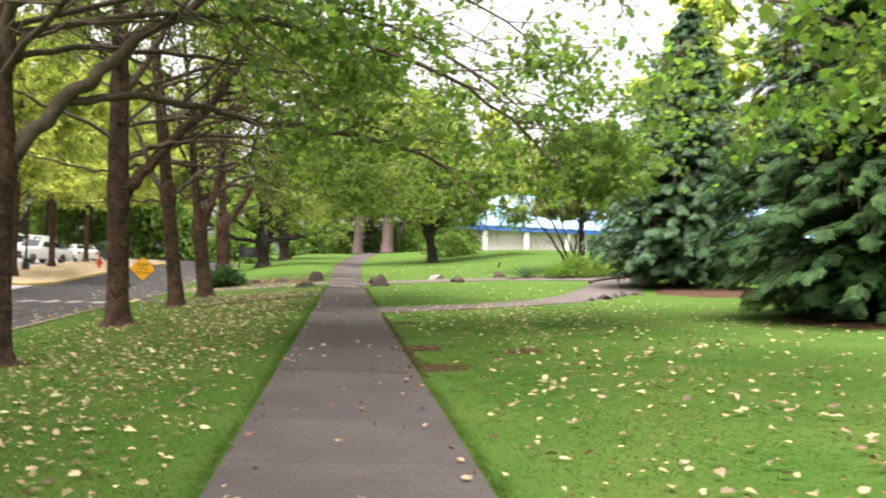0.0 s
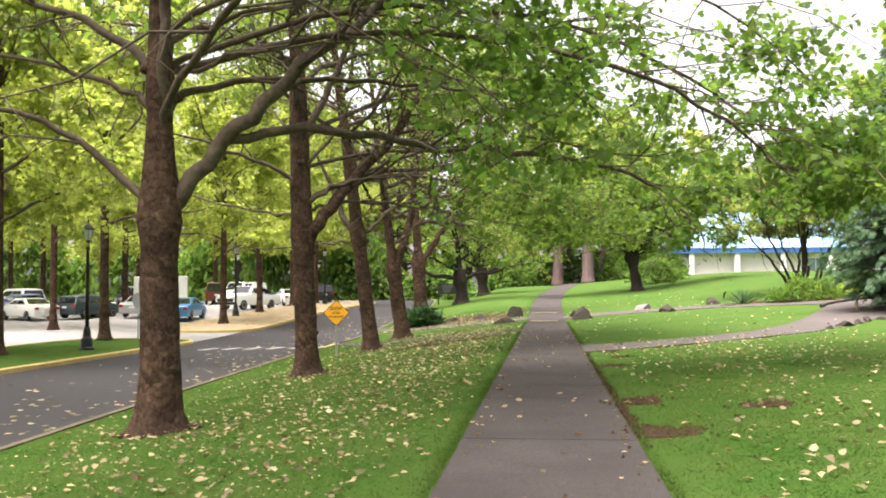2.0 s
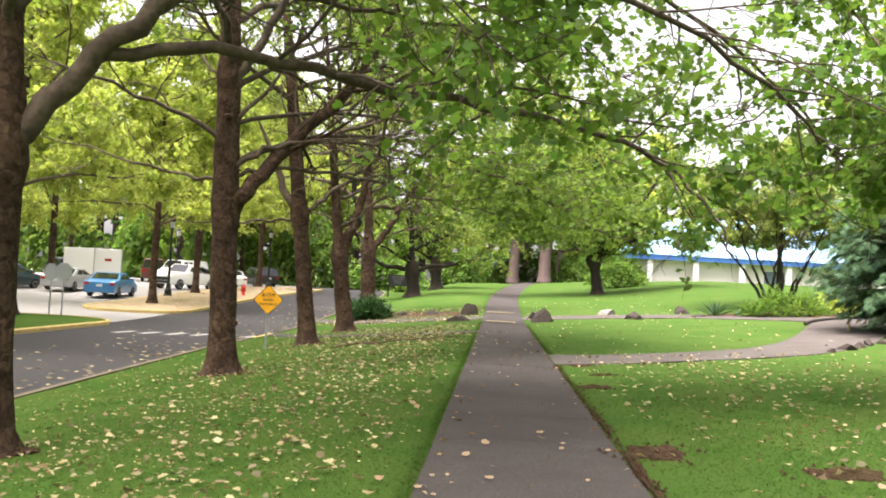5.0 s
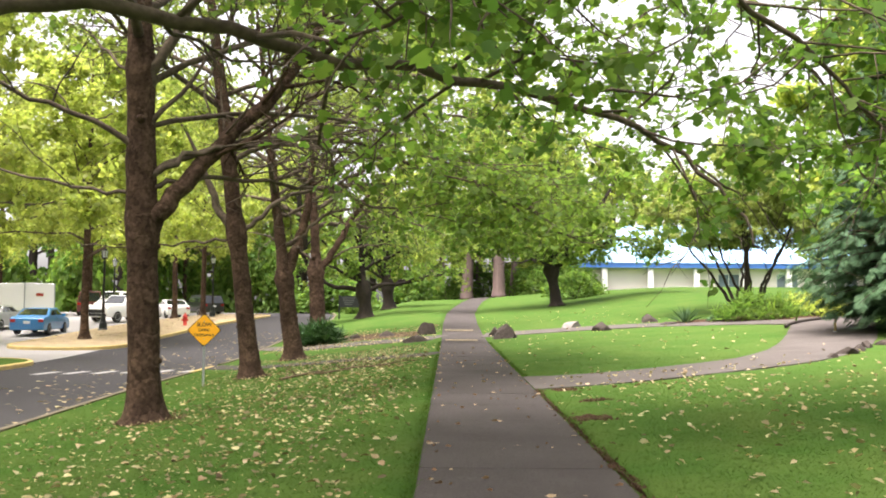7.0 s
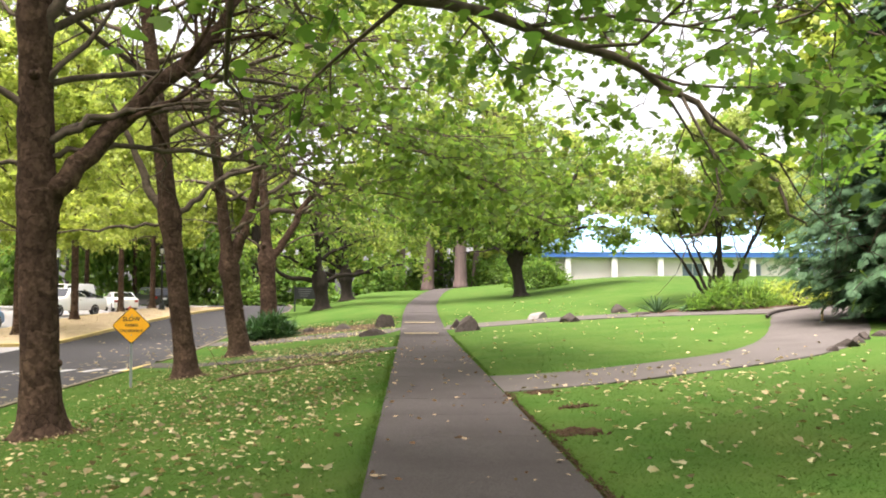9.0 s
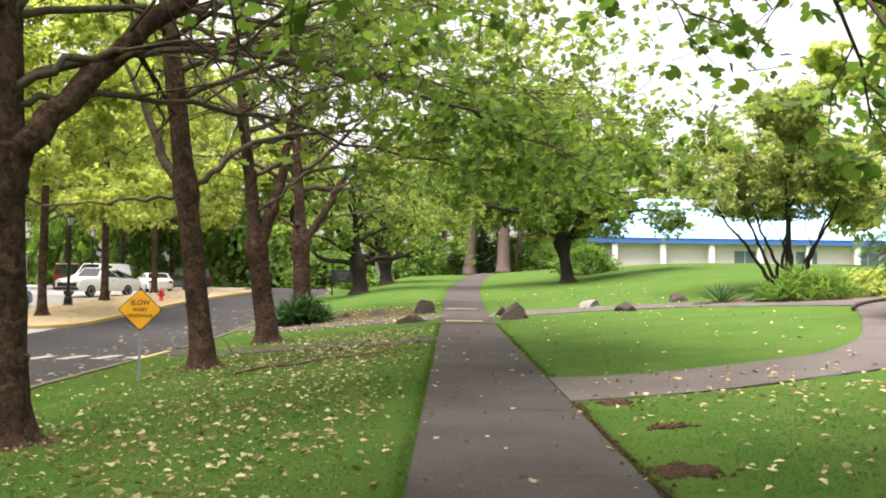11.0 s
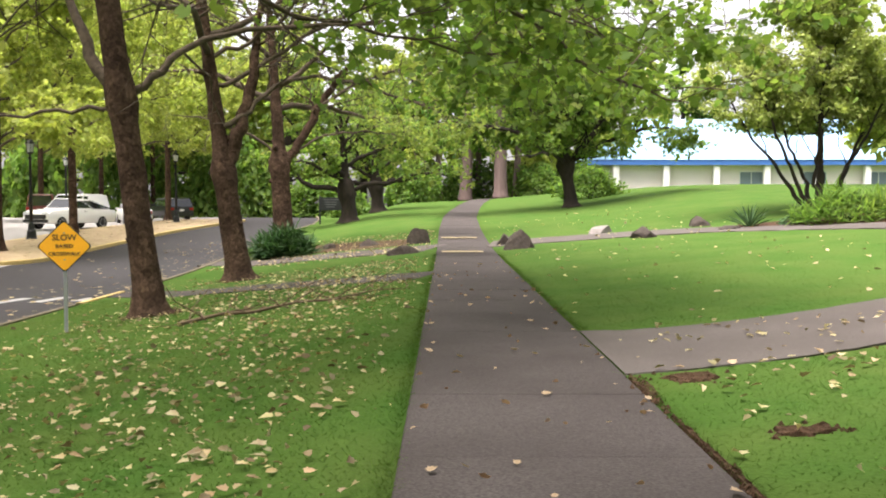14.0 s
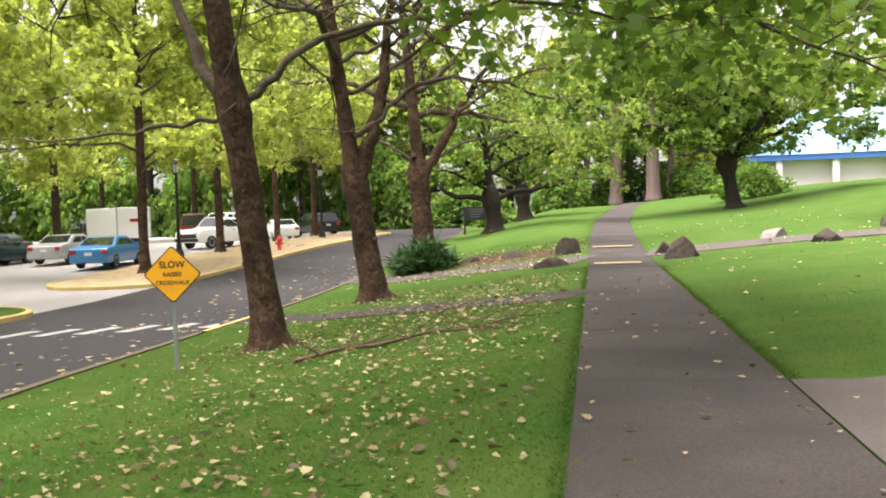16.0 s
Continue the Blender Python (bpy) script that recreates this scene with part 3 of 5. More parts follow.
def tree(name, base, label, height, radius, limbs, seed, leaf_mat, leaf=0.15, shape=0, twigs=(7, 6), leaves=13, lean=(0, 0), bark=None, limb_bark=None,
         group="", first=2.8, spread=5.0, curves=(), droop=-0.02, bare=0.0, z=None, low=1.4, thin=1.0, far=False, fork=0.0):
    """A broadleaf tree: flared trunk, each main limb a part, twigs and a crown of single leaves.
    limbs: how many limbs are grown at random above the height first; curves: limbs with a known course, as (radius, points from the base)."""
    rng = np.random.default_rng(seed)
    bark, limb_bark = bark or BARK, limb_bark or LIMB_BARK
    top = thing(name, pose(base[0], base[1], ground(*base) - 0.03 if z is None else z), label, "tree", group)
    n = 44
    line = [Vector((lean[0] * t * height + 0.10 * math.sin(3 * t + seed) * t, lean[1] * t * height + 0.10 * math.cos(4 * t + seed) * t, t * height)) for t in [i / n for i in range(n + 1)]]
    hs = [0.0, 0.06, 0.14, 0.28, 0.5, 0.9]
    low_pts = [Vector((lean[0] * h, lean[1] * h, h)) for h in hs]
    flare = [1.85, 1.6, 1.40, 1.22, 1.10, 1.0]
    pts = low_pts + [p for p in line if p.z > 1.2]
    rad = [radius * f for f in flare] + [radius * max(0.06, 1 - 0.85 * (p.z / height) ** 1.7) * (1 - 0.3 * min(1, max(0, p.z - fork) / 0.8) if fork else 1) for p in line if p.z > 1.2]
    # collars where the big limbs leave
    for r, course in curves:
        if r > 0.075 and course[0][2] > 1:
            rad = [q * (1 + min(0.22, r * 1.1) * math.exp(-((p.z - course[0][2]) / 0.28) ** 2)) for p, q in zip(pts, rad)]
    RND.seed(seed)
    g = Geo()
    g.tube(pts, rad, 20, 0.05)
    lumpy = []
    for x, y, z_ in g.v:
        a = math.atan2(y - lean[1] * z_, x - lean[0] * z_)
        k = 1 + 0.10 * noise.noise((math.cos(a) * 1.4, math.sin(a) * 1.4, z_ * 1.1 + seed)) + 0.07 * noise.noise((math.cos(a) * 3, math.sin(a) * 3, z_ * 5 + seed))
        k += 0.16 * max(0, 1 - z_ / 0.5) * math.sin(5 * a + seed)
        cx, cy = lean[0] * z_, lean[1] * z_
        lumpy.append((cx + (x - cx) * k, cy + (y - cy) * k, z_))
    g.v = lumpy
    for _ in range(5):
        h, a = rng.uniform(0.8, first), rng.uniform(0, 6.28)
        q = Vector((line[0].x + lean[0] * h, line[0].y + lean[1] * h, h))
        o = Vector((math.cos(a), math.sin(a), 0))
        g.tube([q + o * radius * 0.6, q + o * radius * 1.08], [radius * 0.34, radius * 0.16], 8, 0.2)
    part("trunk", g, bark, top, smooth=True)
    spots = []
    mains = []
    for r, course in curves:
        first_z = course[0][2]
        if math.hypot(course[0][0], course[0][1]) < 0.6 and first_z > 1:
            course = [(lean[0] * (first_z - 0.4), lean[1] * (first_z - 0.4), first_z - 0.4)] + list(course)
        mains.append((smooth_line([tuple(Vector(c)) for c in course], 2), r))
    for i in range(limbs):
        t = (i + 0.5 + rng.uniform(-0.3, 0.3)) / limbs
        h = first + (height * 0.93 - first) * t ** 0.9
        p = Vector((lean[0] * h, lean[1] * h, h))
        a = i * 2.4 + rng.uniform(-0.5, 0.5) + seed
        reach = spread * (1 - 0.55 * t) * rng.uniform(0.75, 1.15)
        d = Vector((math.cos(a), math.sin(a), 0.35 + 0.75 * t))
        mains.append(([tuple(q) for q in wander(p, d, reach, 9, 0.13, droop * (1 - t) + 0.01, rng)], radius * (0.34 - 0.16 * t)))
    for line_, r in mains:
        line_ = [Vector(q) + Vector(rng.normal(0, 0.035 if i_ else 0, 3)) for i_, q in enumerate(line_)]
        m = len(line_)
        g = Geo()
        taper = 0.5 if r > 0.115 and not far else 0.8
        g.tube(line_, [r * (1 - taper * i / (m - 1) - (0.93 - taper) * max(0, i / (m - 1) - 0.6) / 0.4) for i in range(m)], 6 if far else 9, 0.08)
        total = sum((b - a).length for a, b in zip(line_, line_[1:]))
        count = max(3, int(twigs[0] * total / 4.0))
        for k in range(count):
            t = 0.22 + 0.78 * (k + rng.uniform(0.1, 0.9)) / count
            p, d = at_line(line_, min(t, 0.999))
            side = d.cross(Vector((0, 0, 1))).normalized() * (1 if k % 2 else -1)
            d2 = (d * 0.6 + side * rng.uniform(0.5, 1.1) + Vector((0, 0, rng.uniform(-0.35, 0.55)))).normalized()
            l2 = total * rng.uniform(0.22, 0.42) * (1.15 - 0.5 * t)
            br = wander(p, d2, max(l2, 0.5), 5, 0.27, -0.03, rng)
            r2 = max(0.008, r * (1 - 0.75 * t) * 0.45)
            e = br[-1]
            if bare and math.hypot(p.x - lean[0] * p.z, p.y - lean[1] * p.z) < 1.1:
                continue
            if bare and e.z < 6.4 and e.x < bare * 0.8 and k % 5 > 1:
                continue
            if e.z < low + 0.3 or (abs(e.x + base[0]) < 1.3 and e.z < 2.8 and base[1] < 34):
                continue
            g.tube(br, [r2 * (1 - 0.8 * i / 5) for i in range(6)], 3 if far else 5)
            leafy = 0.35 if rng.random() < 0.22 else 1.12
            for q in range(twigs[1]):
                t3 = 0.25 + 0.75 * (q + rng.uniform(0, 1)) / twigs[1]
                p3, d3 = at_line(br, min(t3, 0.999))
                d3 = (d3 * 0.5 + Vector(rng.normal(0, 0.55, 3)) + Vector((0, 0, -0.12))).normalized()
                tw = wander(p3, d3, rng.uniform(0.35, 0.8) * max(0.6, min(1.4, l2)), 3, 0.2, -0.06, rng)
                if not far and tw[-1].z > low and not (abs(tw[-1].x + base[0]) < 1.3 and tw[-1].z < 2.7 and base[1] < 34):
                    g.tube(tw, [r2 * 0.35 + 0.003, r2 * 0.3 + 0.002, 0.003, 0.002], 3)
                for _ in range(int(leaves * rng.uniform(0.5, 1.5) * thin * leafy)):
                    s, _d = at_line(tw, rng.uniform(0.15, 1.0))
                    s = s + Vector(rng.normal(0, 1, 3) * (0.12, 0.12, 0.065))
                    # the crown is open above the far edge of the pavement
                    if bare and base[1] < 25 and 1.0 < s.x + base[0] < 3.3 and s.z > 4.4 and rng.random() < 0.5:
                        continue
                    # unseen upper crown above 9 m stays thick to shade the ground
                    if s.z > (low if base[1] > 34 or s.x + base[0] < 3.0 else 3.5) and not (abs(s.x + base[0]) < 1.9 and s.z < 3.3 and base[1] < 34) and (not bare or s.z > 9 or s.x > bare * rng.uniform(0.6, 1.15) or (s.z > 6.6 and rng.random() < 0.2)):
                        spots.append(s)
        part("limb", g, bark if r > 0.175 else limb_bark, top, smooth=True)
    part("crown", leaf_mesh("crown", spots, leaf, shape, leaf_mat, rng), leaf_mat, top)
    return top


ROW = "plane trees along the road"
BROWN = "plane tree with flaking brown bark and wide green crown"
# The long limb of the first tree reaches over the pavement.
tree("plane_tree", (-5.6, 13.6), "plane tree with a long low limb over the pavement", 13.5, 0.29, 14, 3, LEAF, 0.135, 0, (12, 8), 18, group=ROW, bare=4.9, low=2.0, first=6.4, spread=7.5, fork=3.6, curves=(
    (0.10, [(-0.1, 0, 5.3), (-0.6, 0, 5.75), (-1.6, 0.1, 6.25), (-2.8, 0.2, 6.8), (-4.2, 0.3, 7.4)]),
    (0.07, [(-0.1, 0, 4.7), (-0.7, 0.1, 5.1), (-1.8, 0.2, 5.5), (-3.0, 0.2, 5.75), (-4.4, 0.3, 5.9)]),
    (0.06, [(0.15, 0, 5.1), (0.75, 0.1, 5.5), (1.7, 0.2, 5.6), (3.2, 0.6, 5.75)]),
    (0.07, [(0.12, 0, 5.7), (0.8, 0.0, 6.0), (1.9, 0.1, 6.25), (3.4, 0.4, 6.7)]),
    (0.11, [(0.1, -0.15, 5.0), (0.15, -0.35, 6.0), (0.3, -0.5, 7.2), (0.8, -0.8, 9.0)]),
    (0.15, [(0.1, 0, 3.2), (0.45, 0.1, 3.75), (0.9, 0.3, 4.4), (1.6, 0.6, 5.1), (2.4, 1.0, 6.0), (3.4, 1.6, 6.9), (4.6, 2.2, 7.6)]),
    (0.085, [(0.75, 0.25, 4.25), (1.75, 0.8, 4.55), (3.1, 1.6, 4.5), (4.4, 2.4, 4.4), (5.85, 3.4, 4.35), (7.4, 4.2, 4.1), (8.2, 3.9, 3.3), (8.3, 3.2, 2.5)]),
    (0.07, [(0.1, 0.1, 5.4), (3.5, 1.2, 6.2), (6.5, 2.2, 5.8), (8.5, 2.9, 5.0), (9.3, 3.2, 4.3), (9.8, 3.3, 3.8)]),
    (0.09, [(-0.1, 0.1, 3.1), (-0.8, 0.3, 3.9), (-1.8, 0.2, 4.6), (-3.0, -0.2, 4.9), (-4.4, -0.4, 5.0)]),
    (0.08, [(0.1, 0.1, 4.9), (0.9, 0.8, 5.3), (2.2, 1.8, 5.5), (3.8, 2.8, 5.6), (5.4, 4.0, 5.5)]),
    (0.07, [(0, -0.1, 4.6), (1.5, -1.6, 5.7), (4.0, -3.4, 6.6), (7.0, -4.8, 6.4), (9.2, -5.4, 5.4), (10.6, -5.6, 4.2)]),
    (0.065, [(0.1, 0.1, 5.5), (3.0, 1.5, 6.7), (6.0, 3.0, 6.7), (8.5, 4.5, 5.9), (10.5, 6.0, 4.6), (11.4, 6.6, 3.7)]),
    (0.06, [(0.1, -0.1, 5.9), (2.6, -0.4, 7.0), (5.6, 0.4, 7.2), (8.6, 2.0, 6.4), (10.6, 3.6, 5.2)])))
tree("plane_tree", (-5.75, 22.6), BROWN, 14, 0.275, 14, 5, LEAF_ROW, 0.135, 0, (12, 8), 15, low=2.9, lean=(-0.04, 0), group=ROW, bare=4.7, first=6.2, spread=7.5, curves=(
    (0.12, [(0, 0, 6.0), (0.45, 0.05, 6.9), (1.0, 0.1, 8.2), (1.4, 0.2, 9.6)]),
    (0.185, [(0.1, 0, 3.4), (0.5, 0.3, 4.2), (1.1, 0.8, 5.0), (1.9, 1.4, 6.0), (2.5, 1.9, 7.2), (3.0, 2.3, 8.6)]),
    (0.07, [(0.1, 0, 4.3), (0.8, 0.4, 4.75), (2.0, 1.2, 5.0), (3.8, 2.2, 4.9), (5.6, 3.2, 4.5), (7.2, 4.2, 4.0)]),
    (0.06, [(0.1, 0, 4.1), (1.2, 0.9, 4.3), (2.6, 2.0, 4.2), (4.2, 3.0, 3.9), (6.0, 4.0, 3.7)]),
    (0.08, [(-0.1, 0, 4.5), (-1.0, -0.3, 5.2), (-2.4, -0.8, 5.6), (-4.0, -1.2, 6.1)]),
    (0.07, [(0.05, 0, 5.2), (0.7, 0.3, 6.0), (1.2, 0.4, 7.2)]),
    (0.06, [(-0.1, 0, 5.6), (-0.8, 0.4, 6.3), (-1.8, 1.0, 7.2)]),
    (0.08, [(0.0, 0.1, 6.0), (2.5, 1.0, 7.2), (5.5, 2.0, 7.6), (8.0, 3.0, 7.0)]),
    (0.07, [(0.1, 0.1, 4.5), (2.2, 2.2, 5.4), (4.6, 4.2, 5.2), (6.2, 5.4, 4.5), (7.4, 6.1, 3.8), (8.9, 6.6, 3.4)]),
    (0.06, [(0.1, 0.1, 5.2), (2.4, 3.2, 6.0), (4.4, 6.0, 5.8), (6.0, 7.6, 5.0), (7.0, 8.4, 4.1)]),
    (0.05, [(-0.1, 0, 3.9), (-1.2, 0.2, 4.0), (-3.0, 0.6, 4.4), (-5.2, 0.8, 4.9)])))
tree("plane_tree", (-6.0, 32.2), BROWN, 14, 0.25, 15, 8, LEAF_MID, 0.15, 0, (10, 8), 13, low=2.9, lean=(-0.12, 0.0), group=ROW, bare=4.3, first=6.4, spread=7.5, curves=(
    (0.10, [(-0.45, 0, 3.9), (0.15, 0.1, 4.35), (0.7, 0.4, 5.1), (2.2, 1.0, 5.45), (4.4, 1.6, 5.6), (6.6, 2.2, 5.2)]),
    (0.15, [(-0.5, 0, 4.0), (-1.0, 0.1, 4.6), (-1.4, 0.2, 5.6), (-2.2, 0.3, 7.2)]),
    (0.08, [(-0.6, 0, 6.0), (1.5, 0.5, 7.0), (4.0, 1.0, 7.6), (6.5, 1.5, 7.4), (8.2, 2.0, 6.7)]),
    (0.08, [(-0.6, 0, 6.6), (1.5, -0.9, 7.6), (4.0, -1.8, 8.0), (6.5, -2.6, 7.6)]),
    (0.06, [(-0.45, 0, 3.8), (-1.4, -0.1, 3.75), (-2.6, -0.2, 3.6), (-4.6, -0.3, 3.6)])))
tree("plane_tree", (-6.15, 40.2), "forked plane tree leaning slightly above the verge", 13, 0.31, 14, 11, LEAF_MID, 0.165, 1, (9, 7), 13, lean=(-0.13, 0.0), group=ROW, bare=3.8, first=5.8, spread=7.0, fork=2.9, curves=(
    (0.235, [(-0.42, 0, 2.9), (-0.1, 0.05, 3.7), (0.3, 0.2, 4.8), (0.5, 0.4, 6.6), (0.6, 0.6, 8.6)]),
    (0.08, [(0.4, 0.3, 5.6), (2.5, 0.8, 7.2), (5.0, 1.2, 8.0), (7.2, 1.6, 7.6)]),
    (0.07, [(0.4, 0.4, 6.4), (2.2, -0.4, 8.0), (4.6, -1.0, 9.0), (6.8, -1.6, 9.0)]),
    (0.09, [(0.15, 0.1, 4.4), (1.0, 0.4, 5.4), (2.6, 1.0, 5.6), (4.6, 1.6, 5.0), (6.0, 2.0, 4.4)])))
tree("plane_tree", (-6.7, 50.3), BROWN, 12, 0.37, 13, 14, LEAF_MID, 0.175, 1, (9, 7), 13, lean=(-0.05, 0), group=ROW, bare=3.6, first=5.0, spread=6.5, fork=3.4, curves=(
    (0.21, [(-0.1, 0, 3.4), (0.7, 0.2, 4.2), (1.2, 0.5, 5.6), (2.0, 1.0, 6.8), (3.0, 1.4, 8.0)]),
    (0.08, [(1.0, 0.4, 5.4), (3.0, 1.0, 6.8), (5.5, 1.5, 7.3), (7.8, 2.0, 6.7)]),
    (0.07, [(0.3, 0.1, 3.9), (1.6, 0.5, 4.6), (3.2, 0.9, 4.7), (5.0, 1.2, 4.4)]),
    (0.08, [(-0.1, 0, 3.6), (-1.0, -0.2, 4.4), (-2.4, -0.6, 5.0), (-4.0, -1.0, 5.2)]),))
CROOK = "crooked dark tree with low spreading branches"
for q, s in (((-6.1, 68.5), 17), ((-5.3, 80), 19)):
    tree("old_tree", q, CROOK, 6.5, 0.42, 9, s, LEAF_ROW, 0.26, 1, (7, 6), 11, lean=(-0.09, 0), bark=DARK_BARK, limb_bark=DARK_BARK, first=2.4, spread=6.0, droop=0.0, group="crooked old trees", low=2.5, fork=2.0, curves=(
        (0.20, [(0, 0, 1.5), (-1.1, 0.1, 2.0), (-2.3, 0.2, 2.1), (-3.4, 0.2, 2.9), (-4.8, 0.3, 3.1)]),
        (0.17, [(0, 0, 1.7), (1.0, 0.1, 2.3), (2.2, 0.2, 2.2), (3.4, 0.2, 2.7), (5.0, 0.4, 2.9)]),
        (0.18, [(0, 0, 2.3), (-0.9, 0, 2.9), (-0.7, 0.1, 3.7), (-1.8, 0, 4.3), (-2.0, 0.2, 5.2)]),
        (0.13, [(0, 0, 2.1), (-1.2, -0.4, 2.9), (-2.6, -0.5, 3.5), (-3.4, -0.6, 3.4)])))
tree("lawn_tree", (6.35, 67), "leaning tree with dense low crown on the lawn", 7.5, 0.33, 9, 23, LEAF_ROW, 0.24, 1, (10, 8), 15, lean=(-0.14, 0), bark=DARK_BARK, limb_bark=DARK_BARK, first=2.0, spread=8.0, low=2.8, curves=((0.2, [(-0.2, 0, 2.0), (-1.6, 0.1, 4.0), (-3.0, 0.5, 6.6), (-4.2, 1.0, 9.4)]), (0.2, [(-0.2, 0, 2.2), (1.3, -0.5, 4.4), (3.0, -1.0, 7.0), (4.4, -1.0, 9.2)]), (0.22, [(-0.3, 0, 2.5), (0, 1.5, 5.2), (0.4, 2.4, 8.4), (0.4, 3.0, 11.4)]), (0.16, [(-0.3, 0, 2.6), (-2.6, -0.6, 4.0), (-5.2, -0.8, 4.6), (-7.2, -0.6, 4.0)]), (0.14, [(-0.2, 0, 2.4), (2.2, 0.4, 3.8), (4.8, 0.8, 4.6), (6.8, 1.0, 4.2)]), (0.14, [(-0.4, 0, 3.2), (-0.6, -2.2, 5.4), (-0.4, -4.0, 7.0)])))
tree("lawn_tree", (12.9, 49.2), "multi-stemmed small tree with a rounded olive crown", 8.0, 0.12, 10, 27, LEAF_OLIVE, 0.16, 2, (16, 10), 34, bark=DARK_BARK, limb_bark=DARK_BARK, first=2.6, spread=4.2, low=3.0, curves=tuple(
    (0.10, [(0, 0, 0.05), (0.6 * a, 0.4 * b, 0.5), (0.9 * a + 0.2 * b, 0.6 * b, 1.3), (1.5 * a - 0.1 * b, 1.0 * b + 0.2 * a, 2.2), (2.1 * a, 1.5 * b, 3.6), (2.6 * a + 0.2, 2.0 * b, 5.0)]) for a, b in ((1, 0.4), (-1, -0.3), (0.3, 1), (-0.5, 0.8), (0.7, -0.9), (-1.4, 0.2), (-0.3, -1))))


# ---- conifers ----


def conifer(base, label, height, radius, seed, mat, skirt=0.25, branches=420, fronds=15):
    """A cedar-like conifer with drooping branches of flat feathery sprays."""
    rng = np.random.default_rng(seed)
    top = thing("conifer", pose(base[0], base[1], ground(*base) - 0.03), label, "tree", "garden conifers")
    g = Geo()
    g.tube([(0, 0, height * t) for t in (0, 0.03, 0.1, 0.3, 0.6, 1.0)], [0.42, 0.32, 0.27, 0.22, 0.13, 0.02], 12, 0.1)
    part("trunk", g, DARK_BARK, top, smooth=True)
    g = Geo()
    pos, out, size = [], [], []
    for i in range(branches):
        t = (i + rng.uniform(0, 1)) / branches
        t = t ** 1.15
        h = skirt + (height - skirt - 0.2) * t
        h = 0.45 * round(h / 0.45) + rng.normal(0, 0.07) if h > 0.8 else h
        a = i * 2.39996 + rng.uniform(-0.3, 0.3)
        belly = math.sin(min(1.0, (t + 0.06) * 5) * math.pi / 2)
        reach = radius * belly * (1 - t) ** 0.75 * rng.uniform(0.72, 1.12) + 0.25
        d = Vector((math.cos(a), math.sin(a), 0.25))
        line = wander((0, 0, h + 0.25), d, reach, 6, 0.06, -0.10, rng)
        line = [Vector((p.x, p.y, max(p.z, 0.12))) for p in line]
        if i % 2 == 0:
            g.tube(line, [0.035 * (1 - 0.8 * k / 6) * (0.5 + reach / 4) for k in range(7)], 4)
        for k in range(fronds):
            s = 0.16 + 0.84 * (k + rng.uniform(0, 1)) / fronds
            p, q = at_line(line, min(0.999, s))
            side = q.cross(Vector((0, 0, 1))).normalized()
            w = rng.uniform(-1, 1)
            o = (q * (1.1 - 0.5 * abs(w)) + side * w + Vector((0, 0, -0.30 + rng.normal(0, 0.18)))).normalized()
            pos.append(p + Vector((0, 0, rng.normal(0, 0.06))))
            out.append(o)
            size.append(rng.uniform(0.24, 0.42) * (0.75 + 0.35 * (1 - t)))
    tagged(part("branchwork", g, DARK_BARK, top), kind="stuff")
    pos, out, size = np.array(pos), np.array(out), np.array(size)
    n = len(pos)
    up = np.cross(np.cross(out, (0, 0, 1)), out)
    up /= np.linalg.norm(up, axis=1)[:, None] + 1e-9
    side = np.cross(out, up)
    roll = rng.normal(0, 0.28, n)
    side, up = side * np.cos(roll)[:, None] + up * np.sin(roll)[:, None], up * np.cos(roll)[:, None] - side * np.sin(roll)[:, None]
    verts, polys = [], []
    # each spray: a pointed axis and five pairs of drooping leaflets
    marks = [(0.0, 0, 1.0, 0.06)] + [(0.10 + 0.17 * j, sg, 0.60 - 0.085 * j, 0.078) for j in range(5) for sg in (-1, 1)]
    for t0, sg, ln, wd in marks:
        d = out * (0.62 if sg else 1.0) + side * (0.78 * sg) - up * (0.16 if sg else 0.08)
        d /= np.linalg.norm(d, axis=1)[:, None]
        c = np.cross(d, up)
        b = pos + out * (size * t0)[:, None] - up * (size * t0 * t0 * 0.25)[:, None]
        l, w = (size * ln)[:, None], (size * wd * 0.8)[:, None]
        verts.append(np.stack([b, b + d * l * 0.5 + c * w, b + d * l - up * l * 0.12, b + d * l * 0.5 - c * w], 1))
    v = np.concatenate(verts, 1).reshape(-1, 3)
    v[:, 2] = np.maximum(v[:, 2], 0.04)
    me = bpy.data.meshes.new("foliage")
    me.vertices.add(len(v))
    me.vertices.foreach_set("co", v.ravel())
    me.loops.add(len(v))
    me.loops.foreach_set("vertex_index", np.arange(len(v)))
    me.polygons.add(len(v) // 4)
    me.polygons.foreach_set("loop_start", np.arange(0, len(v), 4))
    me.polygons.foreach_set("loop_total", np.full(len(v) // 4, 4))
    me.materials.append(mat)
    me.update(calc_edges=True)
    part("foliage", me, mat, top)
    return top


conifer((11.8, 17.6), "tall dense dark green conifer skirted to the lawn", 13.5, 4.5, 31, CONIFER, 0.12, 1050, 32)
conifer((12.8, 33.2), "blue-green cedar with drooping sprays beside the path", 10.5, 3.6, 33, CONIFER_BLUE, 0.3, 800, 26)

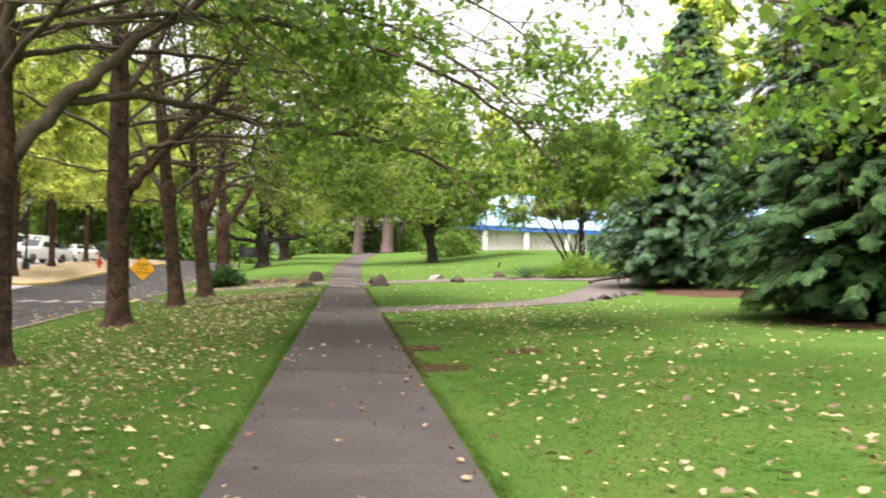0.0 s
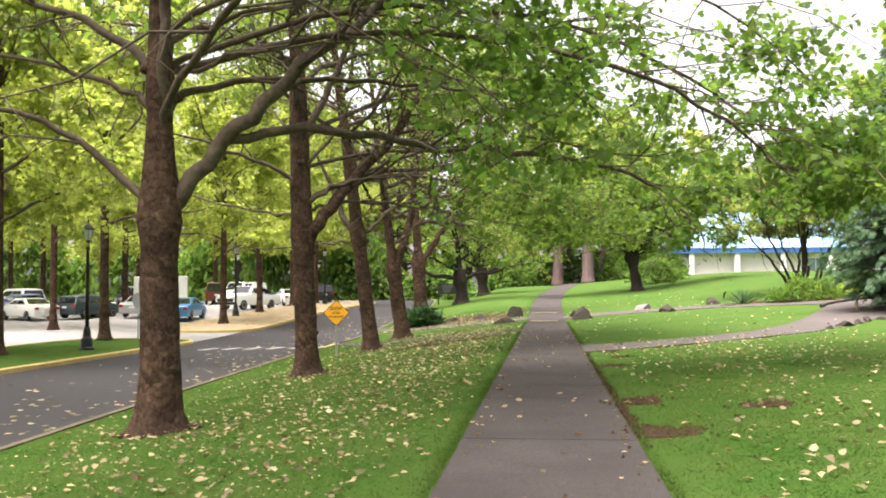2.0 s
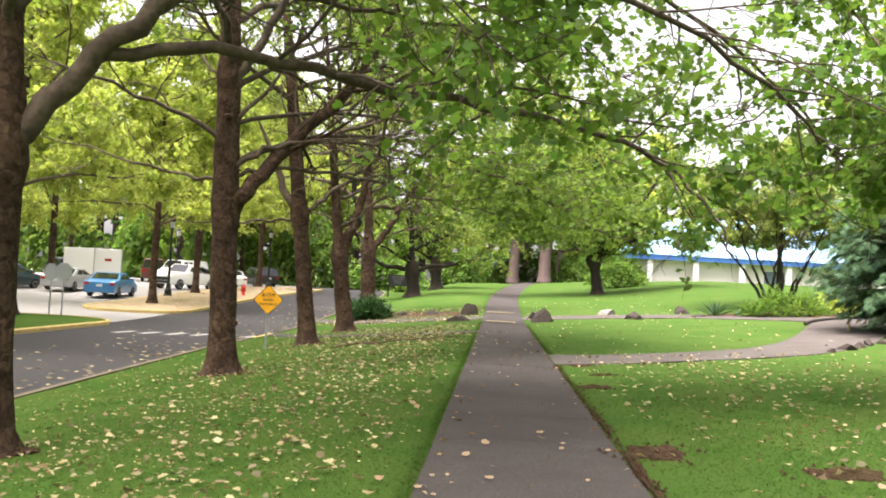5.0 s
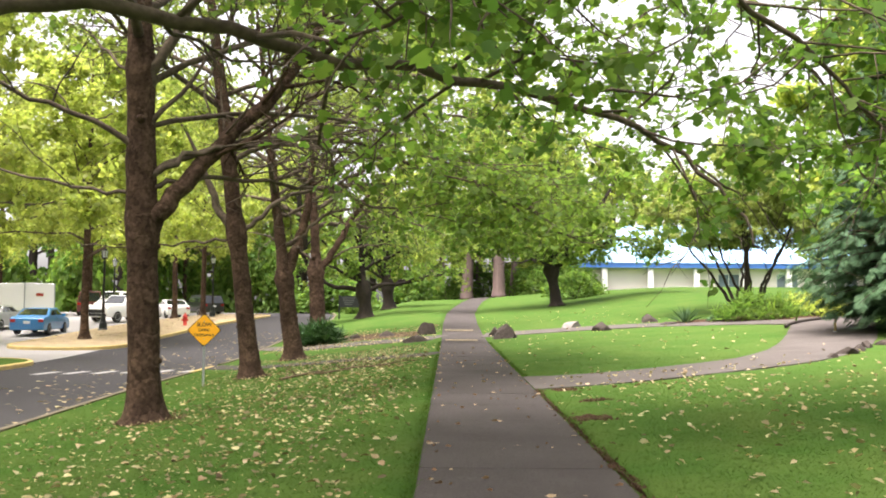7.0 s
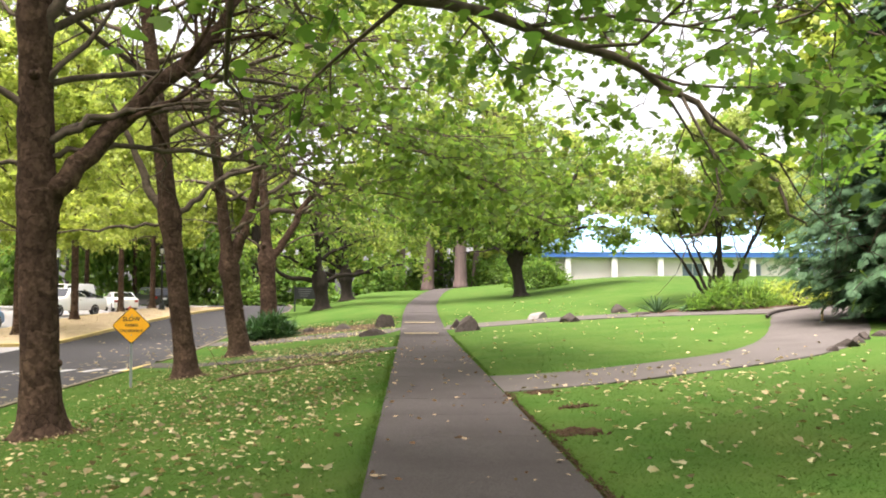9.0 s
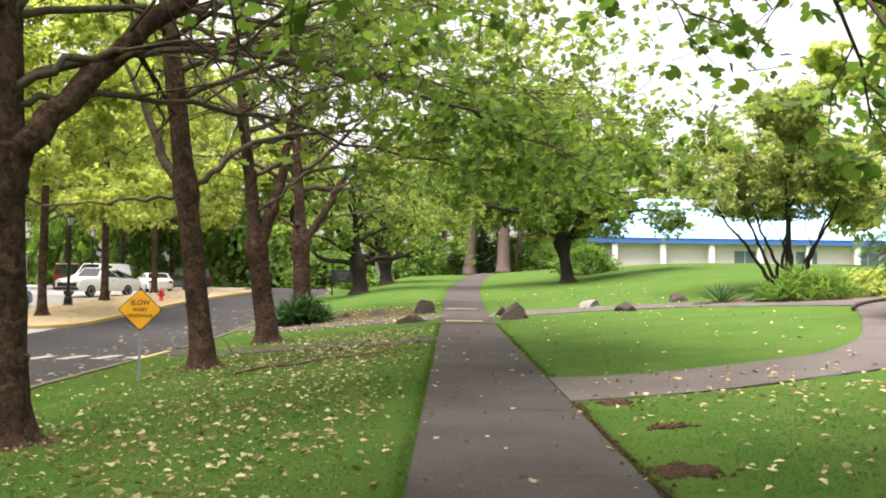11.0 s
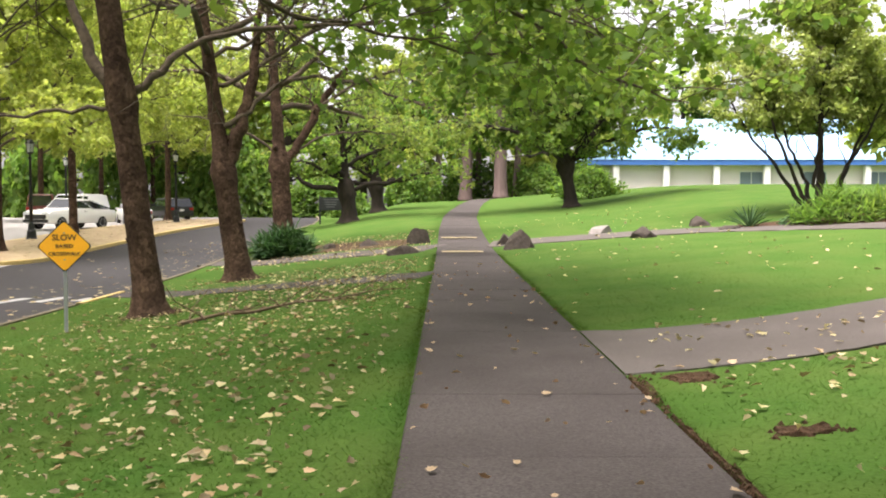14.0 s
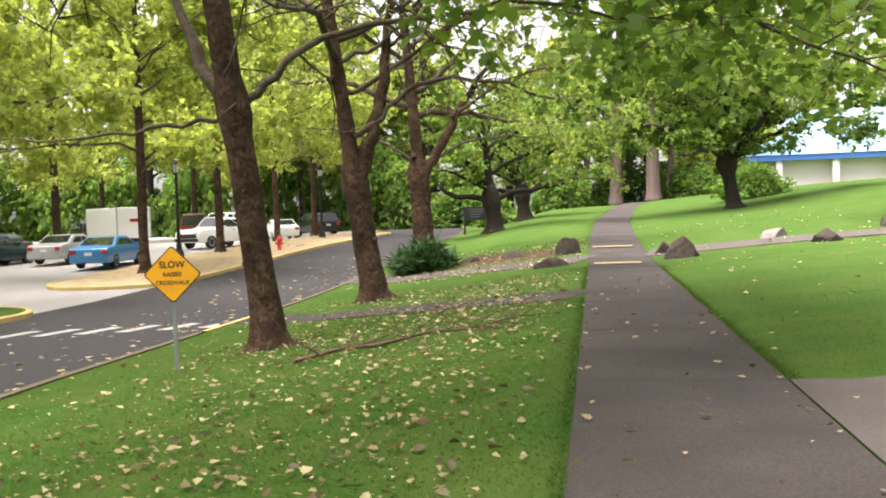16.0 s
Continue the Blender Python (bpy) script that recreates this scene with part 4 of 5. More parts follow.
# ---- trees of the car park and the wood behind ----
LOT_TREE = "young plane tree in the car park with yellow-green crown"
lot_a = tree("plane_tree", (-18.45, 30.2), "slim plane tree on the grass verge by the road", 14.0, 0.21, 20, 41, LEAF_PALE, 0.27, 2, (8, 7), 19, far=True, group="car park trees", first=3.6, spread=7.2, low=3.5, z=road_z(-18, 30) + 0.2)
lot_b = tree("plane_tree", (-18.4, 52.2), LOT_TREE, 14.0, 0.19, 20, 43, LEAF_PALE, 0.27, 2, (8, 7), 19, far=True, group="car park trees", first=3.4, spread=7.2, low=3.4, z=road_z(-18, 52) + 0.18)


def settle(src, x, y, turn, lift, size=1.0, label=""):
    ob = copy_thing(src, pose(x, y, road_z(x, y) + lift, 0, 0, turn))
    ob.scale = (size, size, size * 1.22)
    if label:
        tagged(ob, label)
    return ob


settle(lot_b, -19.4, 41.0 - 1.2, 80, 0.18, 1.05, "slim plane tree at the tip of the grass verge")
settle(lot_a, -18.4, 18.0, 140, 0.18, 1.0)
settle(lot_b, -18.6, 5.0, 200, 0.18, 1.1, "slim plane tree on the grass verge by the road")
for i, (x, y) in enumerate(((-19.4, 62.2), (-19.9, 72.2), (-20.2, 80.9))):
    settle((lot_a, lot_b)[i % 2], x, y, 70 * i + 20, 0.16, 0.95, LOT_TREE)
for i, (x, y) in enumerate(((-27.4, 49.9), (-31, 66.5), (-35, 55), (-30.5, 84), (-40, 71), (-44, 58), (-38, 84), (-50, 66), (-46, 46), (-26, 96), (-33, 30), (-24, 104), (-29, 92), (-42, 36), (-52, 54), (-56, 74), (-47, 78), (-24.5, 28), (-25, 15), (-38, 20), (-28, 8), (-31, 22))):
    settle((lot_b, lot_a)[i % 2], x, y, 55 * i, 0.0, 1.0 + 0.08 * (i % 3), LOT_TREE)

WOOD = "broad green tree of the wood behind the park"
wood_a = tree("woodland_tree", (-30, 112), WOOD, 15, 0.40, 13, 51, LEAF_DARK, 0.55, 2, (6, 6), 15, far=True, bark=DARK_BARK, limb_bark=DARK_BARK, first=2.0, spread=7.0, group="woodland", low=0.5)
wood_b = tree("woodland_tree", (-10, 122), "pale green tree of the wood behind the park", 16, 0.42, 13, 53, LEAF_MID, 0.55, 2, (6, 6), 15, far=True, bark=DARK_BARK, limb_bark=DARK_BARK, first=2.5, spread=7.0, group="woodland", low=0.5)
wood_c = tree("woodland_tree", (14, 135), "yellow-green tree of the wood behind the park", 18, 0.42, 14, 55, LEAF_PALE, 0.6, 2, (6, 6), 15, far=True, bark=DARK_BARK, limb_bark=DARK_BARK, first=3, spread=7.5, group="woodland", low=0.5)
R2 = random.Random(5)
# some of these spots are added out of view behind the walker
for i, (x, y) in enumerate([(-46 + 8.5 * k + R2.uniform(-2, 2), 104 + R2.uniform(-4, 5)) for k in range(4)] + [(-17, 108), (-4, 112), (5, 118), (10, 112)]
                           + [(-78, 20 + 13 * k) for k in range(7)] + [(-62 + 11 * k, 118 + 6 * (k % 2)) for k in range(6)]
                           + [(14 + 10 * k, 140 + 6 * (k % 3)) for k in range(8)] + [(30 + 8 * k, 74 - 9 * k) for k in range(3)] + [(-72, -5), (-60, -30), (-35, -45), (25, -25), (34, 10), (38, 28), (0, 127), (9, 124), (-9, 131), (-20, 128), (0, -45), (60, 100), (70, 120)]):
    src = (wood_a, wood_b, wood_c)[(i * 7 + i // 3) % 3 if abs(x) > 14 else 1 + i % 2]
    ob = copy_thing(src, pose(x, y, ground(x, y) - (0.25 if x < -10 else 0.05), 0, 0, 47 * i))
    sz = R2.uniform(0.85, 1.25)
    ob.scale = (sz, sz, sz)
# Unseen trees added behind the walker, in line with the row, to shade the lawn.
for i, (y, src) in enumerate(((4.4, lot_a), (-5, lot_b))):
    ob = copy_thing(src, pose(-5.9, y - 2.5, ground(-5.9, y) - 0.03, 0, 0, 100 + 70 * i))
    ob.scale = (1.05, 1.05, 1.0)
    tagged(ob, BROWN, group=ROW)

# Tall red-barked trunks at the end of the path.
for i, (x, y, r) in enumerate(((1.3, 106, 0.62), (-1.2, 107, 0.3), (4.6, 104, 0.66), (6.2, 106, 0.36), (2.6, 109, 0.33))):
    top = thing("redwood", pose(x, y, ground(x, y) - 0.05), "thick reddish trunk of a tall redwood", "tree", "redwoods")
    g = Geo()
    lean = (0.04, -0.03, 0.0, 0.05, 0.02)[i]
    g.tube([(lean * h, 0, h) for h in (0, 0.3, 0.9, 2.5, 6, 12, 20)], [r * q for q in (1.35, 1.15, 1.0, 0.9, 0.8, 0.6, 0.25)], 14, 0.08)
    part("trunk", g, RED_BARK, top, smooth=True)
    rng = np.random.default_rng(60 + i)
    spots = []
    for k in range(26):
        h, a = rng.uniform(5.5, 20), rng.uniform(0, 6.28)
        line = wander((lean * h, 0, h), (math.cos(a), math.sin(a), 0.1), 4.2 * (1 - h / 26), 5, 0.1, -0.08, rng)
        g = Geo()
        g.tube(line, [0.06, 0.05, 0.04, 0.03, 0.02, 0.01], 4)
        part("limb", g, DARK_BARK, top)
        for _ in range(70):
            spots.append(at_line(line, rng.uniform(0.2, 1))[0] + Vector(rng.normal(0, 0.3, 3)))
    part("crown", leaf_mesh("crown", spots, 0.55, 2, LEAF_DARK, rng), LEAF_DARK, top)


def shrub(name, x, y, rx, ry, h, label, mat, seed, leaf=0.12, count=900, shape=2, z=None, spiky=False):
    """A bush: stems and leaves in an uneven mound."""
    rng = np.random.default_rng(seed)
    top = thing(name, pose(x, y, (ground(x, y) if z is None else z) - 0.03), label, "shrub")
    g = Geo()
    for i in range(14):
        a, q = rng.uniform(0, 6.28), rng.uniform(0.3, 0.8)
        g.tube([(0.1 * math.cos(a), 0.1 * math.sin(a), 0), (rx * q * 0.5 * math.cos(a), ry * q * 0.5 * math.sin(a), h * 0.5), (rx * q * math.cos(a), ry * q * math.sin(a), h * (1 - q * q * 0.6))], [0.02, 0.015, 0.006], 4)
    part("stems", g, DARK_BARK, top)
    u = rng.normal(0, 1, (count, 3))
    u /= np.linalg.norm(u, axis=1)[:, None]
    u[:, 2] = np.abs(u[:, 2])
    lump = np.array([1 + 0.35 * noise.noise((p[0] * 2.2 + seed, p[1] * 2.2, p[2] * 2.2)) for p in u])
    r = rng.uniform(0.55, 1.0, count) ** 0.5 * lump
    p = u * r[:, None] * (rx, ry, h)
    p[:, 2] = np.maximum(p[:, 2], 0.05)
    part("foliage", leaf_mesh("foliage", p, leaf, shape, mat, rng, droop=-0.3 if spiky else 0.3), mat, top)
    return top


shrub("bush", -6.5, 49.0, 1.05, 0.9, 0.85, "low dark green clump of strap leaves under the tree", STRAP, 71, 0.6, 1700, 3, spiky=True)
shrub("bush", 11.6, 43.6, 1.7, 1.2, 0.95, "bright green ferny shrub in the border", LEAF, 72, 0.42, 2000, 3, spiky=True)
shrub("bush", 14.2, 44.4, 1.5, 1.2, 1.0, "leafy green shrub with reddish tips in the border", LEAF_PALE, 73, 0.2, 1300, 2, spiky=True)
shrub("bush", 10.2, 44.4, 0.45, 0.4, 0.35, "small grey-green plant in the border", CONIFER_BLUE, 74, 0.12, 300, 2)
shrub("bush", 8.6, 75.0, 2.2, 1.6, 2.0, "dense dark green bush beside the leaning tree", LEAF, 76, 0.22, 2000, 1)
hedge = shrub("bush", -11.5, 97, 4.5, 2.5, 3.2, "dense green undergrowth at the edge of the wood", LEAF, 77, 0.42, 3000, 1)
for i, (x, y, s) in enumerate(((-20, 99, 1.1), (-28, 97, 1.2), (-37, 99, 1.3), (-46, 97, 1.3), (-3.5, 103, 0.9), (8, 105, 0.75), (12.5, 108, 0.8), (-55, 94, 1.4), (-66, 88, 1.4), (-70, 70, 1.4), (-70, 52, 1.4), (-70, 35, 1.4), (3, 110, 1.0), (-9, 92, 0.5))):
    ob = copy_thing(hedge, pose(x, y, ground(x, y) - (0.25 if x < -12 else 0.03), 0, 0, 61 * i))
    ob.scale = (s, s, s * (2.0 if x < -12 else 1.2))

# Spiky yucca by the path.
top = thing("yucca", pose(9.0, 44.9, ground(9.0, 44.9) - 0.02), "spiky blue-green yucca beside the path", "plant")
for i in range(26):
    a, e = i * 2.4, 0.45 + 0.95 * (i % 9) / 9
    l = 0.95
    d, s = Vector((math.cos(a) * math.cos(e), math.sin(a) * math.cos(e), math.sin(e))), Vector((-math.sin(a), math.cos(a), 0)) * 0.028
    g = Geo().add([-s, s, d * l * 0.55 + s, d * l - Vector((0, 0, 0.10)), d * l * 0.55 - s, d * l * 0.5 - Vector((0, 0, 0.02))], [(0, 1, 2, 3, 4), (1, 0, 5), (5, 3, 2)])
    part("leaf", g, CONIFER_BLUE, top)


def boulder(x, y, rx, ry, h, seed, mat, label, turn=0):
    bm = bmesh.new()
    bmesh.ops.create_icosphere(bm, subdivisions=3, radius=1.0)
    for v in bm.verts:
        p = v.co.copy()
        cut = 1.0
        r = random.Random(seed)
        for _ in range(11):
            nrm = Vector((r.uniform(-1, 1), r.uniform(-1, 1), r.uniform(-0.2, 1))).normalized()
            c = r.uniform(0.36, 0.66)
            dd = p.dot(nrm)
            if dd > c:
                p -= nrm * (dd - c)
        p *= 1 + 0.08 * noise.noise(v.co * 2.5 + Vector((seed, 0, 0))) + 0.03 * noise.noise(v.co * 8)
        v.co = (p.x * rx * 1.05, p.y * ry * 1.05, max(p.z, -0.25) * h * 1.1)
    me = bpy.data.meshes.new("boulder")
    bm.to_mesh(me)
    bm.free()
    me.materials.append(mat)
    ob = part("boulder", me, mat, at=pose(x, y, ground(x, y) + 0.12 * h, 0, 0, turn))
    tagged(ob, label, "boulder", group="boulders by the path")


BROWN_ROCK = "brown weathered boulder beside the pavement"
boulder(-1.55, 48.2, 0.46, 0.42, 0.66, 2, STONE, BROWN_ROCK, 20)
boulder(-1.85, 43.9, 0.62, 0.36, 0.36, 4, STONE, "low flat boulder at the path edge", 10)
boulder(1.55, 44.0, 0.66, 0.5, 0.7, 6, STONE, BROWN_ROCK, 40)
boulder(1.3, 46.0, 0.45, 0.4, 0.55, 9, STONE, "weathered brown boulder behind another", 0)
boulder(4.65, 47.9, 0.6, 0.5, 0.42, 12, PALE_STONE, "pale grey boulder on the lawn edge", 30)
boulder(5.5, 44.4, 0.62, 0.42, 0.42, 14, STONE, "dark squarish boulder on the lawn", 5)
boulder(8.0, 47.2, 0.45, 0.4, 0.36, 16, STONE, "small brown boulder in the border", 60)
boulder(8.2, 44.7, 0.45, 0.3, 0.2, 18, STONE, "low brown stone in the border", 0)
boulder(-3.4, 49.0, 0.6, 0.5, 0.35, 22, STONE, "low boulder half sunk in leaf litter", 15)
boulder(-5.0, 49.8, 0.5, 0.4, 0.3, 24, STONE, "low boulder half sunk in leaf litter", 75)
for i, (x, y) in enumerate(((8.2, 27.6), (8.8, 28.3), (9.3, 29.0), (7.6, 26.9), (9.9, 29.5))):
    boulder(x, y, 0.28, 0.2, 0.17, 30 + i, STONE, "small edging stone along the curving path", 40 * i)

# Low edging of timber along the bend of the path.
pts = [(10.2, 36.9), (10.7, 38.0), (11.4, 39.0), (12.3, 39.8), (13.3, 40.3)]
g = Geo()
g.tube([(x, y, ground(x, y) + 0.07) for x, y in smooth_line(pts, 2)], [0.05] * len(smooth_line(pts, 2)), 8, 0.1)
tagged(part("path_edging", g, DARK_BARK), "low dark timber edging along the bend", "edging")


def bed(pts, mat, label, lift=0.02):
    g, n = Geo(), len(pts)
    cx, cy = sum(p[0] for p in pts) / n, sum(p[1] for p in pts) / n
    pts = smooth_line(list(pts) + [pts[0]], 2)
    n = len(pts)
    for k in range(6):
        for x, y in pts:
            px, py = x + (cx - x) * k / 6, y + (cy - y) * k / 6
            if k == 0:
                px += 0.25 * noise.noise((px * 1.5, py * 1.5, 1))
                py += 0.25 * noise.noise((px * 1.5, py * 1.5, 5))
            g.v.append((px, py, ground(px, py) + (lift + 0.03 * (k > 0)) * (k > 0) - 0.03 * (k == 0)))
    for k in range(5):
        for i in range(n - 1):
            g.f.append((k * n + i, k * n + i + 1, (k + 1) * n + i + 1, (k + 1) * n + i))
    g.f.append(tuple(5 * n + i for i in range(n - 1)))
    tagged(part("planting_bed", g, mat, smooth=True), label, "planting bed", kind="structure")


bed([(-1.2, 48.5), (-1.4, 50.5), (-5, 52), (-8.2, 52.5), (-8.3, 49.2), (-5, 48.4), (-2.6, 47.6)], MULCH, "bed of brown leaf litter under the trees")
bed([(7.6, 45.6), (10, 46.2), (14, 47), (16, 46.5), (13.6, 42.2), (12, 42), (10.3, 43.6)], SOIL, "dark soil of the planted border")
bed([(10.4, 29.4), (12.2, 35), (15.2, 36), (17.5, 30), (14.5, 26), (11.5, 27)], SOIL, "bare dark soil beneath the cedar")
bed([(8.9, 16.5), (10, 20), (13, 21.5), (15, 18), (13, 13.8), (10, 14.2)], SOIL, "bare dark soil beneath the conifer")
for x, y in ((-5.6, 13.6), (-5.75, 22.6), (-6.0, 32.2), (-6.15, 40.2)):
    r = 0.62
    bed([(x + r * (1 + 0.3 * math.sin(3 * a + x)) * math.cos(a), y + r * (1 + 0.3 * math.sin(2 * a + y)) * math.sin(a)) for a in [k * 0.785 for k in range(8)]], SOIL, "worn bare earth round a tree trunk", 0.0)

# Slim yellow marker on the side path.
mk = thing("marker_post", pose(10.6, 34.0, ground(10.6, 34.0) + 0.02), "slim yellow marker post standing on the path", "marker")
part("post", Geo().lathe([(0.03, 0), (0.03, 0.34), (0.018, 0.37)], 8), YELLOW, mk)
part("foot", Geo().lathe([(0.07, 0), (0.07, 0.02), (0.03, 0.03)], 10), STEEL, mk)

# ---- warning sign ----
sign = thing("road_sign", pose(-6.87, 30.55, ground(-6.87, 30.55) - 0.02, 0, 0, 10), "yellow diamond warning sign on a steel post", "road sign")
g = Geo().box((-0.028, 0.012, 0), (0.028, 0.045, 1.75))
part("post", g, STEEL, sign)
D = 0.43


def diamond(r, y0, y1, rc=0.05):
    """A diamond plate with rounded corners, between two depths."""
    pts = []
    for k in range(4):
        a = radians(90 * k)
        c = Vector((math.cos(a), math.sin(a))) * (r - rc * 1.414)
        for j in range(5):
            b = a + radians(-45 + 22.5 * j)
            pts.append(c + Vector((math.cos(b), math.sin(b))) * rc)
    n = len(pts)
    g = Geo()
    g.v = [(p.x, y0, p.y + 1.44) for p in pts] + [(p.x, y1, p.y + 1.44) for p in pts]
    g.f = [tuple(range(n)), tuple(range(2 * n - 1, n - 1, -1))] + [(i, n + i, n + (i + 1) % n, (i + 1) % n) for i in range(n)]
    return g


part("border", diamond(D, -0.002, 0.010), SIGN_BLACK, sign, "thin black border")
plate = part("plate", diamond(D - 0.022, -0.006, 0.0), SIGN_YELLOW, sign, "yellow reflective plate")


def lettering(text, size, m, mat, parent, name="lettering"):
    cu = bpy.data.curves.new(name, "FONT")
    cu.body, cu.size, cu.align_x, cu.align_y, cu.extrude, cu.offset = text, size, "CENTER", "CENTER", 0.001, 0.002 * size / 0.1
    tmp = bpy.data.objects.new(name, cu)
    scene.collection.objects.link(tmp)
    me = bpy.data.meshes.new_from_object(tmp.evaluated_get(bpy.context.evaluated_depsgraph_get()))
    bpy.data.objects.remove(tmp)
    me.materials.clear()
    me.materials.append(mat)
    return part(name, me, mat, parent, at=m)


for text, size, z in (("SLOW", 0.135, 1.58), ("RAISED", 0.085, 1.44), ("CROSSWALK", 0.085, 1.315)):
    lettering(text, size, pose(0, -0.009, z, 90, 0, 0), SIGN_BLACK, sign)
for z in (1.66, 1.22):
    g = Geo().box((-0.012, -0.011, z - 0.012), (0.012, -0.005, z + 0.012))
    part("bolt", g, STEEL, sign)

# Two round signs seen from behind at the tip of the verge.
for x, y, t, h in ((-17.5, 40.2, 5, 1.75), (-18.2, 40.6, -20, 1.7)):
    s = thing("road_sign", pose(x, y, road_z(x, y) + 0.2, 0, 0, t), "grey back of a rounded sign on a thin post", "road sign", "signs at the car park entrance")
    part("post", Geo().box((-0.025, -0.02, 0), (0.025, 0.02, h + 0.25)), STEEL, s)
    g = Geo()
    g.v = [(0.36 * math.cos(a), q, h + 0.36 * math.sin(a)) for q in (-0.022, -0.032) for a in [2 * math.pi * (k + 0.5) / 8 for k in range(8)]]
    g.f = [tuple(range(7, -1, -1)), tuple(range(8, 16))] + [(i, (i + 1) % 8, 8 + (i + 1) % 8, 8 + i) for i in range(8)]
    part("plate", g, GREY_SIGN, s)

# Dark notice board by the crooked trees.
s = thing("notice_board", pose(-7.6, 72.3, ground(-7.6, 72.3) - 0.02, 0, 0, 6), "dark park notice board on two posts", "sign board")
for x in (-0.72, 0.72):
    part("post", Geo().box((x - 0.05, -0.05, 0), (x + 0.05, 0.05, 1.75)), BOARD, s)
part("panel", Geo().box((-0.67, -0.035, 0.85), (0.67, 0.035, 1.65)), BOARD, s)
for k in range(4):
    part("text_line", Geo().box((-0.5 + 0.05 * k, -0.04, 1.48 - 0.15 * k), (0.42 - 0.08 * k, -0.036, 1.53 - 0.15 * k)), DULL_TEXT, s)

# ---- street lamps and hydrant ----


def street_lamp():
    s = thing("street_lamp", pose(-16.8, 33.2, road_z(-16.8, 33.2) + 0.15), "black cast-iron street lamp with a glass lantern", "street lamp", "street lamps")
    part("base", Geo().lathe([(0.27, 0), (0.27, 0.08), (0.22, 0.14), (0.20, 0.42), (0.15, 0.50), (0.13, 0.72), (0.085, 0.86)], 14), LAMP_BLACK, s, smooth=False)
    part("pole", Geo().lathe([(0.075, 0.86), (0.07, 2.2), (0.058, 3.7), (0.085, 3.72), (0.085, 3.80), (0.05, 3.84), (0.05, 3.95)], 12), LAMP_BLACK, s, smooth=True)
    lan = part("lantern", Geo().lathe([(0.06, 3.95), (0.16, 4.0), (0.17, 4.04)], 6), LAMP_BLACK, s)
    part("glass", Geo().lathe([(0.13, 4.04), (0.19, 4.42)], 6), LAMP_GLASS, lan)
    part("roof", Geo().lathe([(0.24, 4.42), (0.25, 4.45), (0.14, 4.58), (0.05, 4.66), (0.03, 4.70), (0.045, 4.75), (0.01, 4.82)], 6), LAMP_BLACK, lan)
    for k in range(6):
        a = 2 * math.pi * k / 6
        part("bar", Geo().tube([(0.14 * math.cos(a), 0.14 * math.sin(a), 4.03), (0.20 * math.cos(a), 0.20 * math.sin(a), 4.43)], [0.012, 0.012], 4), LAMP_BLACK, lan)
    return s


lamp = street_lamp()
for x, y in ((-19.65, 58.0), (-18.2, 76), (-17.6, 9), (-27, 80)):
    copy_thing(lamp, pose(x, y, road_z(x, y) + (0.15 if x > -21 else 0)))

hyd = thing("fire_hydrant", pose(-16.4, 62.5, road_z(-16.4, 62.5) + 0.16), "red fire hydrant standing on the leaf-covered bed", "hydrant")
part("barrel", Geo().lathe([(0.17, 0), (0.17, 0.05), (0.12, 0.07), (0.11, 0.5), (0.15, 0.52), (0.15, 0.56), (0.12, 0.60), (0.09, 0.70), (0.03, 0.74), (0.03, 0.80)], 14), RED, hyd, smooth=True)
for a in (0, 90, 180):
    part("outlet", Geo().tube([(0.08, 0, 0.38), (0.2, 0, 0.38)], [0.06, 0.06], 10), RED, hyd, at=pose(0, 0, 0, 0, 0, a))

# ---- building with a blue roof ----
house = tagged(new("park_building"), "low pale building with white columns and blue roof", "building")
house.matrix_basis = pose(15.2, 110, 2.3, 0, 0, 0)
L = 46
g = Geo().box((0, 0.7, -0.6), (L, 1.0, 3.5))
wall = part("wall", g, WALL, house)
part("wall", Geo().box((0, 1.0, -0.6), (0.3, 16, 3.5)), WALL, house)
part("wall", Geo().box((L - 0.3, 1.0, -0.6), (L, 16, 3.5)), WALL, house)
part("wall", Geo().box((0.3, 15.7, -0.6), (L - 0.3, 16, 3.5)), WALL, house)
part("floor", Geo().box((-0.5, -0.6, -0.6), (L, 0.7, 0.04)), KERB, house)
for k in range(9):
    x = 1.45 + 5.1 * k
    c = part("column", bevelled(Geo().box((x - 0.3, -0.3, -0.4), (x + 0.3, 0.3, 3.2)), WHITE, "column", 0.03), WHITE, house)
for k in range(5):
    x = 14.2 + 6.5 * k
    w = part("window", Geo().box((x, 0.63, 0.9), (x + 2.4, 0.7, 2.6)), WHITE, house)
    part("pane", Geo().box((x + 0.08, 0.60, 0.98), (x + 1.16, 0.625, 2.52)), PALE_GLASS, w)
    part("pane", Geo().box((x + 1.24, 0.60, 0.98), (x + 2.32, 0.625, 2.52)), PALE_GLASS, w)
part("fascia", Geo().box((-1.5, -0.5, 3.2), (L + 1.5, -0.35, 3.75)), BLUE_TRIM, house)
part("fascia", Geo().box((-1.5, -0.35, 3.2), (-1.35, 17.5, 3.75)), BLUE_TRIM, house)
part("soffit", Geo().box((-1.35, -0.35, 3.5), (L + 1.5, 0.7, 3.6)), WHITE, house)
g = Geo()
x0, x1, ya, yb, z0, z1 = -1.6, L + 1.6, -0.6, 18, 3.75, 8.6
g.v = [(x0, ya, z0), (x1, ya, z0), (x1, yb, z0), (x0, yb, z0), (x0 + 7, 8.4, z1), (x1 - 7, 8.4, z1)]
g.f = [(0, 1, 5, 4), (1, 2, 5), (2, 3, 4, 5), (3, 0, 4), (3, 2, 1, 0)]
roof = part("roof", g, BLUE_ROOF, house)
